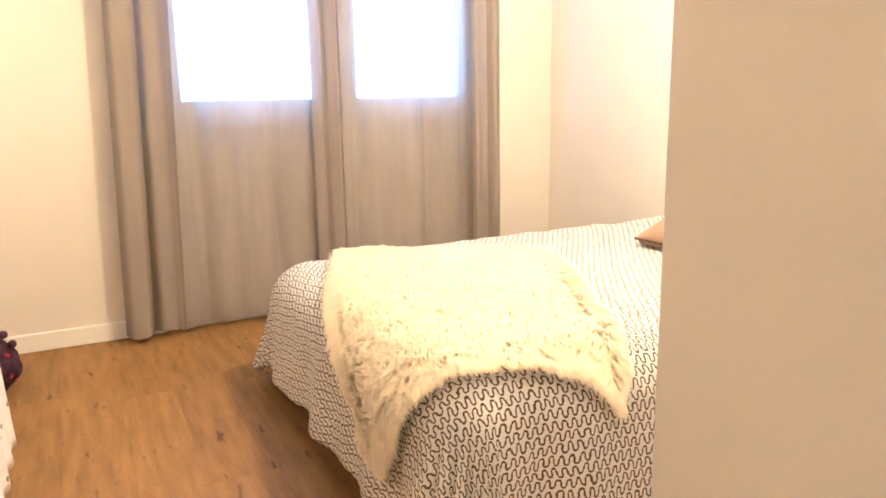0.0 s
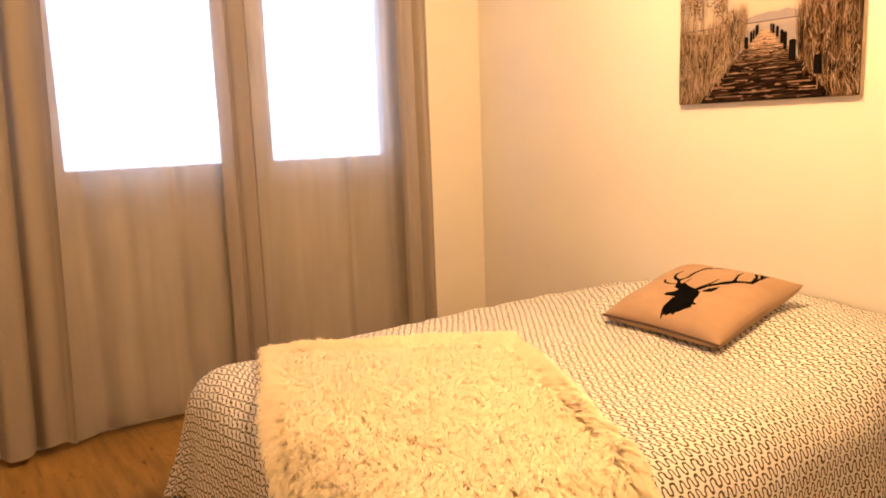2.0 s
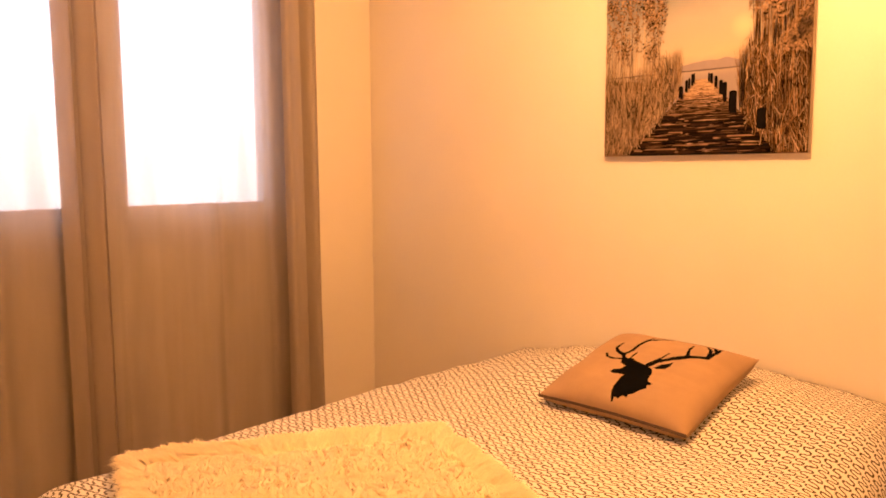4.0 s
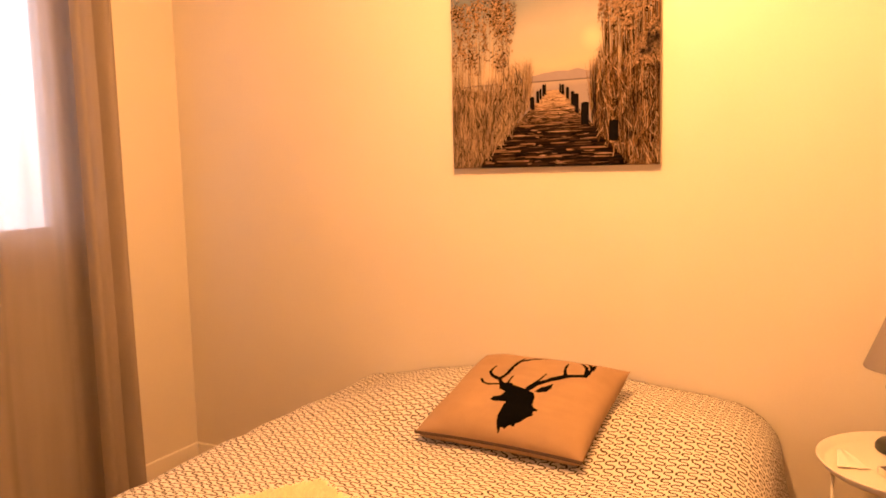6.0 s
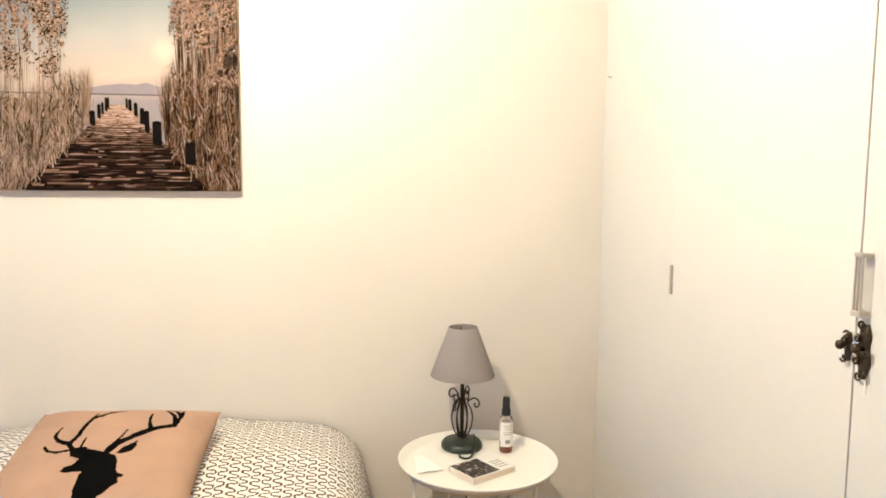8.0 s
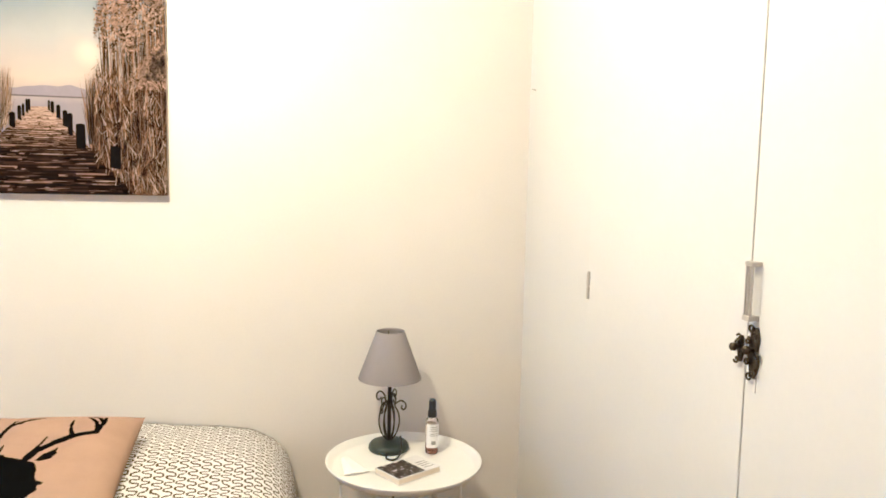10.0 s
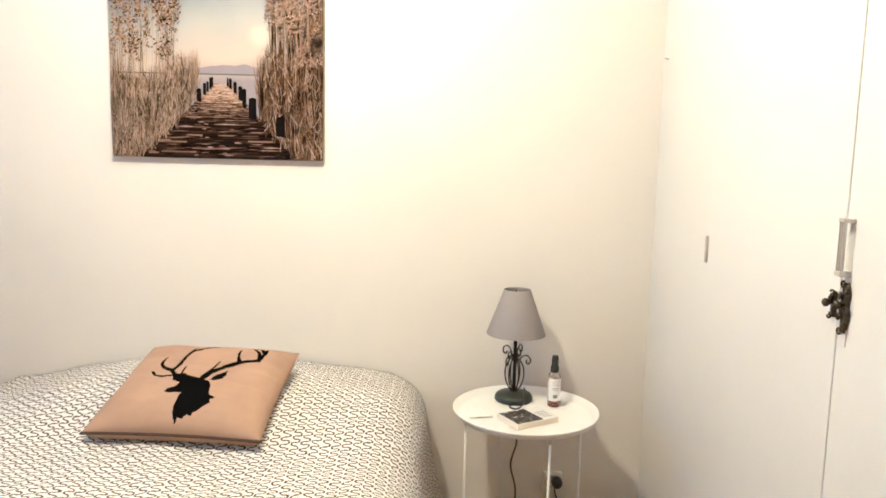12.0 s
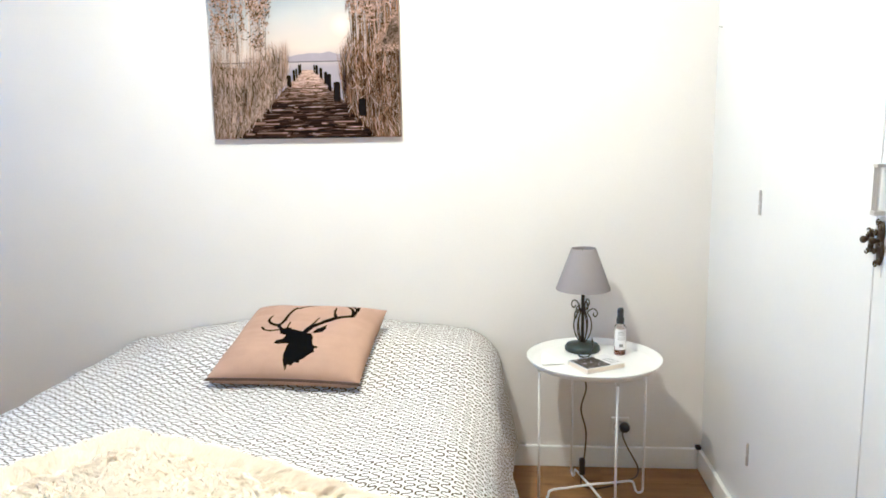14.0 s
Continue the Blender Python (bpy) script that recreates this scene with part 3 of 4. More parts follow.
# ---- wardrobe doors ----
def wardrobe():
    root = thing("wardrobe_doors", "white double wardrobe doors, closed, built into the wall", "wardrobe", at=(0, SOUTH, 0))
    d1 = part("door", box(1.5417, 2.212, -0.018, 0.004, 0.03, 2.335, 0.002), DOOR, root)
    d2 = part("door", box(0.878, 1.5383, -0.018, 0.004, 0.03, 2.335, 0.002), DOOR, root)
    part("joint", box(1.5384, 1.5416, -0.017, -0.006, 0.03, 2.33), SHADOW_GAP, root, "dark joint between the two doors")
    for z in (1.045, 0.29, 1.95):
        hinge = lathe([(0, -0.032), (0.0045, -0.032), (0.0045, -0.003), (0.003, -0.002), (0.003, 0.002), (0.0045, 0.003), (0.0045, 0.032), (0.003, 0.038), (0, 0.038)], 12, (2.203, 0.007, z))
        part("hinge", hinge, GREY_WHITE, d1, "small greyed white barrel hinge")
    # flat pull handle: two feet and two upright bars
    h = box(1.510, 1.530, 0.004, 0.024, 1.182, 1.189, 0.0015)
    box(1.510, 1.530, 0.004, 0.024, 1.090, 1.099, 0.0015, bm=h)
    for bx in (1.511, 1.519, 1.526):
        box(bx, bx + 0.0032, 0.018, 0.0225, 1.092, 1.188, 0.001, bm=h)
    part("handle", h, GREY_WHITE, d2, "slim greyed white barred pull handle")
    # ornate cast lock plates, one on each leaf, with scrolls, leaves and a turn knob
    rnd = random.Random(4)
    for leaf, x0, x1, z0, z1, curls in ((d2, 1.497, 1.535, 0.984, 1.088, 7), (d1, 1.5435, 1.561, 1.008, 1.064, 4)):
        cx, cz, rx, rz = (x0 + x1) / 2, (z0 + z1) / 2, (x1 - x0) / 2, (z1 - z0) / 2
        plate, n = bmesh.new(), 40
        rims = []
        for y, k in ((0.004, 1.0), (0.0075, 1.0), (0.0095, 0.84)):
            rims.append([plate.verts.new((cx + rx * k * (0.72 + 0.16 * math.cos(5 * a + 0.6)) * math.cos(a), y, cz + rz * k * (0.84 + 0.10 * math.cos(6 * a)) * math.sin(a))) for a in [2 * math.pi * q / n for q in range(n)]])
        for lo, hi in zip(rims, rims[1:]):
            for q in range(n):
                plate.faces.new((lo[q], lo[(q + 1) % n], hi[(q + 1) % n], hi[q]))
        plate.faces.new(rims[-1])
        lock = part("lock_plate", plate, BRONZE, leaf, "ornate dark bronze lock plate with scrolls", smooth=True)
        for k in range(curls):
            a = 2 * math.pi * k / curls + 0.5
            sx, sz, turn = cx + 0.66 * rx * math.cos(a), cz + 0.78 * rz * math.sin(a), rnd.choice((-1, 1))
            pts = [(sx + turn * (0.0012 + 0.00085 * q) * math.cos(q + a), 0.0105 + 0.0003 * q, sz + (0.0012 + 0.00085 * q) * math.sin(q + a)) for q in [w * 0.5 for w in range(15)]]
            part("scroll", tube(pts, 0.0020, 6), BRONZE, lock, smooth=True)
        knob = lathe([(0, 0), (0.004, 0), (0.004, 0.006), (0.0075, 0.010), (0.0075, 0.015), (0.004, 0.018), (0, 0.018)], 16)
        bmesh.ops.rotate(knob, verts=knob.verts, matrix=Matrix.Rotation(radians(-90), 3, "X"))
        bmesh.ops.translate(knob, verts=knob.verts, vec=(cx, 0.009, cz + 0.1 * rz))
        part("knob", knob, BRONZE, lock, smooth=True)
    # narrow ivory strip behind the lock plate, reaching just below it
    box_bm = box(1.508, 1.514, 0.004, 0.0055, 0.97, 1.05)
    part("pale_strip", box_bm, IVORY, d2)


wardrobe()
nail = tagged(mesh_ob("wall_nail", tube([(2.68, SOUTH - 0.002, 1.59), (2.68, SOUTH + 0.012, 1.593)], 0.0025, 8), STEEL), "small nail in the white wall", "nail")
clip = tagged(mesh_ob("cable_clip", box(EAST - 0.03, EAST - 0.006, SOUTH + 0.006, SOUTH + 0.026, 0.082, 0.096, 0.004), BLACK_PLASTIC), "small black clip on the skirting board", "clip")


# ---- bed ----
XF, YA, YB, R, H = 0.985, 3.645, 4.83, 0.16, 0.485


def drape(a, b, lift=0.0):
    """Where the cloth's point (a, b) lies: flat on the bed, bent over its edges and hanging down."""
    dx = max(0.0, XF - a)
    dy = YA - b if b < YA else (YB - b if b > YB else 0.0)
    d = math.hypot(dx, dy)
    if d > 0.50:
        k = (0.50 + 0.08 * (d - 0.50)) / d
        dx, dy, d = dx * k, dy * k, d * k
    x, y = max(a, XF), min(max(b, YA), YB)
    head = smooth01(2.06, 2.46, x) * (1 - 0.25 * smooth01(2.5, 2.75, x))
    across = max(0.0, 1 - abs((y - 4.13) / 0.68) ** 2.3)
    z = H + 0.105 * head * across + 0.012 * smooth01(1.0, 2.0, x)
    z += 0.010 * noise.noise((a * 3.1, b * 3.1, 0.3)) + 0.0065 * noise.noise((a * 8, b * 8, 4.1)) + 0.0035 * noise.noise((a * 17, b * 17, 2.1))
    if d == 0:
        return Vector((x, y, z + lift))
    ux, uy = -dx / d, -dy / d
    turn = 1.42
    if d < R * turn:
        out, drop = R * math.sin(d / R), R * (1 - math.cos(d / R))
        normal = (math.sin(d / R), math.cos(d / R))
    else:
        rest = d - R * turn
        out, drop = R * math.sin(turn) + rest * math.cos(turn), R * (1 - math.cos(turn)) + rest * math.sin(turn)
        normal = (math.sin(turn), math.cos(turn))
    along = a * (abs(dy) / d) + b * (dx / d)
    weight = smooth01(0.1, 0.5, d)
    out += weight * (0.014 * math.sin(along * 15 + 1.3) + 0.007 * math.sin(along * 27 + 0.4)) + 0.012 * noise.noise((a * 5, b * 5, 8.0)) * weight
    out += 0.30 * weight * (dx * abs(dy)) / (d * d) * max(0.0, d - 0.25) if d else 0
    z -= drop
    floor_z = 0.018
    if z < floor_z:
        out += 0.35 * (floor_z - z)
        z = floor_z + 0.01 * (1 + math.sin(along * 30))
    return Vector((x + ux * (out + lift * normal[0]), y + uy * (out + lift * normal[0]), z + lift * normal[1]))


def build_bed():
    root = thing("bed", "double bed with a dark base and pale mattress", "bed")
    part("base", box(1.0, 2.68, 3.56, 4.88, 0.13, 0.27, 0.015), DARK, root, "dark upholstered bed base")
    part("mattress", box(0.98, 2.70, 3.55, 4.89, 0.272, 0.455, 0.05, segments=3), MATTRESS, root)
    for x in (1.12, 2.58):
        for y in (3.68, 4.76):
            part("leg", lathe([(0, 0), (0.025, 0), (0.032, 0.13), (0, 0.13)], 16, (x, y, 0)), DARK, root)


build_bed()


def build_pillow():
    """The pillow whose bulge shows under the duvet's head end."""
    bm = bmesh.new()
    bmesh.ops.create_uvsphere(bm, u_segments=24, v_segments=12, radius=1, matrix=Matrix.Translation((2.50, 4.12, 0.502)) @ Matrix.Diagonal((0.19, 0.60, 0.040, 1)))
    ob = mesh_ob("pillow", bm, MATTRESS, True)
    tagged(ob, "white pillow covered by the duvet", "pillow")


build_pillow()


def build_duvet():
    na, nb = 150, 170
    a0, a1, b0, b1 = XF - 0.475, 2.715, YA - 0.52, YB + 0.58
    bm = bmesh.new()
    uv = bm.loops.layers.uv.new("cloth")
    grid, flat = [], {}
    for i in range(na + 1):
        row = []
        for j in range(nb + 1):
            a, b = a0 + (a1 - a0) * i / na, b0 + (b1 - b0) * j / nb
            v = bm.verts.new(drape(a, b))
            flat[v] = (a + 0.012 * math.sin(b * 5), b)
            row.append(v)
        grid.append(row)
    for i in range(na):
        for j in range(nb):
            f = bm.faces.new((grid[i][j], grid[i + 1][j], grid[i + 1][j + 1], grid[i][j + 1]))
            for loop in f.loops:
                loop[uv].uv = flat[loop.vert]
    ob = mesh_ob("duvet", bm, SQUIGGLE, True)
    s = ob.modifiers.new("thickness", "SOLIDIFY")
    s.thickness, s.offset = 0.012, -1
    tagged(ob, "white duvet printed with thin brown squiggle lines, spread over the bed", "duvet")


build_duvet()

RUG = {"A": (1.105, 4.855), "B": (1.735, 4.425), "C": (1.30, 3.44), "D": (0.65, 3.70)}


def rug_flat(s, t):
    """The throw's point (s, t): s from the window side to the near side, t from the foot towards the head."""
    A, B, C, D = (Vector(RUG[k]) for k in "ABCD")
    p = (1 - s) * ((1 - t) * A + t * B) + s * ((1 - t) * D + t * C)
    p += Vector((0.05, 0.05)) * (7.0 * t ** 3 * (1 - t) - 1.4 * t * (1 - t) ** 3) * s ** 3
    p += Vector((0.04, 0.0)) * 4 * s * (1 - s) * (1 - t) * 0.4
    return p


def build_throw():
    root = thing("fur_throw", "long-haired cream faux fur throw lying across the bed foot", "throw")
    n, m = 96, 72
    bm = bmesh.new()
    grid = []
    for i in range(n + 1):
        grid.append([])
        for j in range(m + 1):
            p = rug_flat(i / n, j / m)
            grid[-1].append(bm.verts.new(drape(p.x, p.y, 0.019)))
    for i in range(n):
        for j in range(m):
            bm.faces.new((grid[i][j], grid[i + 1][j], grid[i + 1][j + 1], grid[i][j + 1]))
    back = part("backing", bm, FUR_BACK, root, smooth=True)
    sol = back.modifiers.new("thickness", "SOLIDIFY")
    sol.thickness, sol.offset = 0.005, -1
    rnd = random.Random(11)
    verts, faces = [], []
    eps, centre = 0.01, rug_flat(0.5, 0.5)
    for k in range(16000):
        # one tuft: a few hairs that start side by side and close up towards a common tip
        s, t = rnd.random(), rnd.random()
        if k % 5 == 0:
            e = rnd.random() ** 2 * 0.02
            s, t = rnd.choice(((e, t), (1 - e, t), (s, e), (s, 1 - e)))
        p = rug_flat(s, t)
        o = drape(p.x, p.y, 0.018)
        du = (drape(p.x + eps, p.y, 0.018) - o).normalized()
        dv = (drape(p.x, p.y + eps, 0.018) - o).normalized()
        nrm = du.cross(dv).normalized()
        swirl = -2.1 + 1.1 * noise.noise((p.x * 5, p.y * 5, 5.2)) + 0.9 * noise.noise((p.x * 17, p.y * 17, 1.7)) + rnd.gauss(0, 0.45)
        lay = du * math.cos(swirl) + dv * math.sin(swirl)
        edge = min(s, 1 - s, t, 1 - t)
        if edge < 0.05:
            away = (p - centre).normalized()
            lay = 0.55 * lay + du * away.x + dv * away.y
        lay.normalize()
        side = nrm.cross(lay).normalized()
        long = (0.034 + 0.020 * rnd.random()) * (1.15 if edge < 0.05 else 1)
        up = 0.14 + 0.32 * rnd.random()
        tip0 = o + long * (lay + up * 0.55 * nrm + 0.3 * (rnd.random() - 0.5) * side)
        for h in range(8):
            root_p = o + side * rnd.gauss(0, 0.0075) + lay * rnd.gauss(0, 0.0075)
            tip = tip0 + side * rnd.gauss(0, 0.0038) + nrm * rnd.gauss(0, 0.003) - lay * long * 0.35 * rnd.random()
            mid = root_p.lerp(tip, 0.5) + nrm * long * (0.15 + 0.18 * up)
            w = side * (0.0007 + 0.0008 * rnd.random())
            c = len(verts)
            verts += [root_p - w, root_p + w, mid - w, mid + w, tip]
            faces += [(c, c + 1, c + 3, c + 2), (c + 2, c + 3, c + 4)]
    data = bpy.data.meshes.new("fur")
    data.from_pydata([tuple(v) for v in verts], [], faces)
    data.materials.append(FUR)
    data.polygons.foreach_set("use_smooth", [True] * len(data.polygons))
    ob = new("fur", data)
    ob.parent = root
    tagged(ob, "long cream hair lying in soft tufts", kind="stuff")


build_throw()


# ---- cushion with a stag's head ----
HEAD = [(0.266, 0.468), (0.266, 0.512), (0.309, 0.546), (0.313, 0.614), (0.253, 0.64), (0.213, 0.735), (0.267, 0.751), (0.412, 0.705), (0.493, 0.657), (0.534, 0.585), (0.56, 0.484), (0.582, 0.437), (0.627, 0.414), (0.626, 0.387), (0.605, 0.387), (0.618, 0.332), (0.593, 0.297), (0.573, 0.252), (0.549, 0.23), (0.548, 0.197), (0.517, 0.211), (0.501, 0.174), (0.471, 0.176), (0.476, 0.14), (0.464, 0.135), (0.421, 0.222), (0.403, 0.294), (0.392, 0.385), (0.385, 0.457), (0.326, 0.454), (0.292, 0.448)]
EAR = [(0.488, 0.685), (0.503, 0.763), (0.556, 0.823), (0.575, 0.77), (0.566, 0.703), (0.522, 0.672)]
ANTLERS = [
    (0.020, [(0.29, 0.736), (0.222, 0.716), (0.157, 0.687), (0.101, 0.707), (0.05, 0.772)]),
    (0.016, [(0.226, 0.739), (0.178, 0.802), (0.099, 0.828), (0.055, 0.864), (0.066, 0.917)]),
    (0.016, [(0.18, 0.797), (0.198, 0.888), (0.219, 0.975), (0.271, 1.032), (0.38, 1.068)]),
    (0.010, [(0.219, 0.975), (0.226, 1.043)]), (0.010, [(0.268, 1.005), (0.304, 1.064)]), (0.010, [(0.271, 0.743), (0.254, 0.841)]),
    (0.022, [(0.435, 0.703), (0.453, 0.807), (0.519, 0.857), (0.603, 0.897), (0.728, 0.934), (0.741, 1.012), (0.739, 1.063)]),
    (0.014, [(0.603, 0.897), (0.574, 0.949), (0.565, 1.014)]), (0.014, [(0.728, 0.934), (0.703, 1.001), (0.635, 1.059)]),
    (0.013, [(0.744, 0.998), (0.701, 1.052), (0.646, 1.086)]), (0.012, [(0.419, 0.728), (0.427, 0.799), (0.466, 0.893)]),
]


def inside(poly, x, y):
    hit = False
    for (x0, y0), (x1, y1) in zip(poly, poly[1:] + poly[:1]):
        if (y0 > y) != (y1 > y) and x < (x1 - x0) * (y - y0) / (y1 - y0) + x0:
            hit = not hit
    return hit


def printed(u, v):
    if not (0.02 < u < 0.8 and 0.1 < v < 1.12):
        return False
    if inside(HEAD, u, v) or inside(EAR, u, v):
        return True
    for w, line in ANTLERS:
        n = len(line) - 1
        for i in range(n):
            (ax, ay), (bx, by) = line[i], line[i + 1]
            q = max(0, min(1, ((u - ax) * (bx - ax) + (v - ay) * (by - ay)) / ((bx - ax) ** 2 + (by - ay) ** 2)))
            if math.hypot(u - ax - q * (bx - ax), v - ay - q * (by - ay)) < w * (1 - 0.55 * (i + q) / n):
                return True
    return False


def print_u(u, v):
    """The print leans towards the zip at its lower end."""
    return u - 0.04 + 0.12 * (u - 0.3) + 0.065 * max(0.0, (0.53 - v) / 0.345)


def print_v(v):
    """The print is a little shorter below the ear than above it."""
    return float(np.interp(v, (0, 0.185, 0.505, 0.855, 1.0), (0, 0.20, 0.592, 0.805, 0.97)))


def build_cushion():
    W, D = 0.475, 0.415
    root = thing("cushion", "beige velvet cushion printed with a black stag's head", "cushion")
    n = 170
    bm = bmesh.new()

    def point(u, v, up):
        x, y = 2 * u - 1, 2 * v - 1
        pinch = 0.045
        px = x * (1 - pinch * (1 - y * y) * abs(x) ** 3)
        px *= 1 - (0.075 * (y + 1) / 2 if x < 0 else 0)
        py = y * (1 - pinch * (1 - x * x) * abs(y) ** 3)
        puff = max(0.0, (1 - x ** 4)) ** 0.55 * max(0.0, (1 - y ** 4)) ** (0.75 if y > 0 else 0.55)
        h = 0.060 * puff if up else -0.030 * puff ** 0.3
        crease = (0.005 * noise.noise((x * 2.6, y * 2.6, 1.0 if up else 5.0)) + 0.0022 * noise.noise((x * 2.2, y * 9, 7.0))) * puff
        fan = 0.002 * math.sin(9 * math.atan2(y, x) + 0.8) * max(0, math.hypot(x, y) - 0.7) * puff
        out = 1.0 if up else 1.0 + 0.035 * puff * (1 - puff) * 4
        return Vector((px * W / 2 * out, py * D / 2 * out, h + crease + fan))

    for up in (True, False):
        m = n if up else 40
        grid = [[bm.verts.new(point(i / m, j / m, up)) for j in range(m + 1)] for i in range(m + 1)]
        for i in range(m):
            for j in range(m):
                f = bm.faces.new((grid[i][j], grid[i + 1][j], grid[i + 1][j + 1], grid[i][j + 1]))
                u, v = (i + 0.5) / m, (j + 0.5) / m
                if up and printed((print_u(u, v) - 0.140) / 0.98, (print_v(v) + 0.080) / 0.84):
                    f.material_index = 1
    part("cover", bm, [CUSHION, PRINT_BLACK], root, smooth=True)
    edge = [point(k / 20, 0, True) + Vector((0, -0.001, -0.001)) for k in range(21)]
    part("zip_seam", tube(edge, 0.0045, 6), SEAM, root, "dark zip seam")
    L, F, Rr = Vector((2.128, 4.378, 0.530)), Vector((2.100, 3.912, 0.530)), Vector((2.482, 3.871, 0.650))
    ex = (F - L).normalized()
    ey = (Rr - F)
    ey = (ey - ex * ey.dot(ex)).normalized()
    ez = ex.cross(ey)
    centre = (L + Rr) / 2
    root.matrix_world = Matrix((
        (ex.x, ey.x, ez.x, centre.x), (ex.y, ey.y, ez.y, centre.y), (ex.z, ey.z, ez.z, centre.z + 0.008), (0, 0, 0, 1)))


build_cushion()


# ---- picture of a jetty ----
def build_picture():
    """Canvas on a stretcher; local y runs to the viewer's left as seen from the room, z up; x towards the wall."""
    Wd, Hg = 0.685, 0.69
    y0, z0 = 3.842, 1.243
    root = thing("picture", "stretched canvas print of a wooden jetty between reeds on a lake", "picture", at=(EAST, y0 + Wd / 2, z0))
    part("stretcher", box(-0.022, -0.001, -Wd / 2, Wd / 2, 0, Hg, 0.002), CANVAS, root)

    def P(u, v, layer):
        """u from the left edge, v from the bottom, both 0 to 1."""
        return (-0.0225 - 0.0003 * layer, Wd / 2 - u * Wd, v * Hg)

    def poly(bm, pts, layer, index=0):
        f = bm.faces.new([bm.verts.new(P(min(max(u, 0), 1), min(max(v, 0), 1), layer)) for u, v in pts])
        f.material_index = index

    bm = bmesh.new()
    poly(bm, [(0, 0), (1, 0), (1, 1), (0, 1)], 0)
    part("printed_sky", bm, SKY_PRINT, root, "pale sky over calm water")
    hor = 0.39
    bm = bmesh.new()
    hills = [(u / 60, hor + 0.010 + 0.034 * max(0, math.sin((u / 60 - 0.30) * 5.4)) + 0.012 * noise.noise((u * 0.33, 2, 0)) * smooth01(20, 28, u)) for u in range(18, 49)]
    poly(bm, [(hills[0][0], hor)] + hills + [(hills[-1][0], hor)], 1)
    part("printed_hill", bm, MOUNTAIN, root, "hazy lilac hills")
    bm = bmesh.new()
    poly(bm, [(0, hor - 0.003), (1, hor - 0.003), (1, hor + 0.003), (0, hor + 0.003)], 2)
    part("printed_shore", bm, WATER_LINE, root)
    rnd = random.Random(21)
    bm = bmesh.new()
    poly(bm, [(0, 0), (0.13, 0), (0.33, 0.19), (0.37, 0.28), (0.33, 0.33), (0.2, 0.36), (0, 0.38)], 2)
    part("printed_reed_bed", bm, REED_BED_PALE, root, "pale reed bed")
    bm = bmesh.new()
    poly(bm, [(1, 0), (0.87, 0), (0.70, 0.18), (0.70, 0.30), (0.78, 0.36), (0.86, 0.42), (1, 0.50)], 2)
    part("printed_reed_bed", bm, REED_BED, root)

    def edges(v):
        return 0.13 + 1.02 * v, 0.87 - 0.895 * v

    # jetty: boards growing towards the viewer, dark near by, paler far off
    near, far_bm, pale_bm = bmesh.new(), bmesh.new(), bmesh.new()
    far, v, h = 0.35, 0.0, 0.026
    while v < far - 0.002:
        top = min(far, v + h)
        for (va, vb) in ((v, v + (top - v) * 0.4), (v + (top - v) * 0.4, v + (top - v) * 0.75), (v + (top - v) * 0.75, top)):
            n = 12
            (la, ra), (lb, rb) = edges(va), edges(vb)
            cut = sorted([0, 1] + [rnd.random() for _ in range(n)])
            for q0, q1 in zip(cut, cut[1:]):
                if va < 0.185:
                    board = near if rnd.random() < 0.90 else far_bm
                else:
                    board = pale_bm if rnd.random() < (va - 0.21) / 0.14 else (far_bm if rnd.random() < 0.72 else near)
                poly(board, [(la + (ra - la) * q0, va), (la + (ra - la) * q1, va), (lb + (rb - lb) * q1, vb), (lb + (rb - lb) * q0, vb)], 3)
        v = top
        h = max(0.005, h * 0.92)
    # thin sunlit streaks along the near boards
    for k in range(60):
        sv = 0.185 * rnd.random()
        la, ra = edges(sv)
        su, sw, sh = la + (ra - la) * (0.03 + 0.8 * rnd.random()), 0.02 + 0.11 * rnd.random(), 0.0012 + 0.0028 * rnd.random()
        su1 = min(su + sw, ra - 0.01)
        poly(pale_bm if k % 5 == 0 else far_bm, [(su, sv), ((su + su1) / 2, sv - sh * 0.6), (su1, sv + 0.001), ((su + su1) / 2, sv + sh)], 5.5)
    tagged(part("printed_jetty", near, PIER_DARK, root, "dark weathered jetty boards"), kind="stuff")
    tagged(part("printed_jetty_end", far_bm, PIER, root, "paler jetty boards running to the lake"), kind="stuff")
    tagged(part("printed_jetty_tip", pale_bm, PIER_PALE, root, "sunlit jetty boards at the lake end"), kind="stuff")
    v, h = 0.0, 0.034
    while v < 0.26:
        la, ra = edges(v)
        n = 18
        bm = bmesh.new()
        top = [(la + (ra - la) * q / n, v + h * (0.10 + 0.30 * rnd.random())) for q in range(n + 1)]
        low = [(la + (ra - la) * q / n, v - h * 0.06 * rnd.random()) for q in range(n + 1)]
        poly(bm, low + top[::-1], 4)
        part("printed_gap", bm, POST, root)
        v += h
        h = max(0.008, h * 0.87)
    for u, v, w, hh in ((0.405, 0.268, 0.022, 0.052), (0.436, 0.296, 0.014, 0.050), (0.452, 0.312, 0.010, 0.042), (0.466, 0.325, 0.010, 0.048), (0.476, 0.334, 0.008, 0.040),
                        (0.548, 0.338, 0.008, 0.034), (0.558, 0.328, 0.013, 0.040), (0.579, 0.308, 0.015, 0.046), (0.602, 0.276, 0.018, 0.058), (0.620, 0.243, 0.019, 0.080), (0.650, 0.190, 0.036, 0.092), (0.778, 0.112, 0.042, 0.085)):
        bm = bmesh.new()
        poly(bm, [(u, v), (u + w, v - 0.006), (u + w, v + hh), (u + w * 0.5, v + hh + 0.005), (u, v + hh)], 12)
        part("printed_post", bm, POST, root, "dark mooring post")
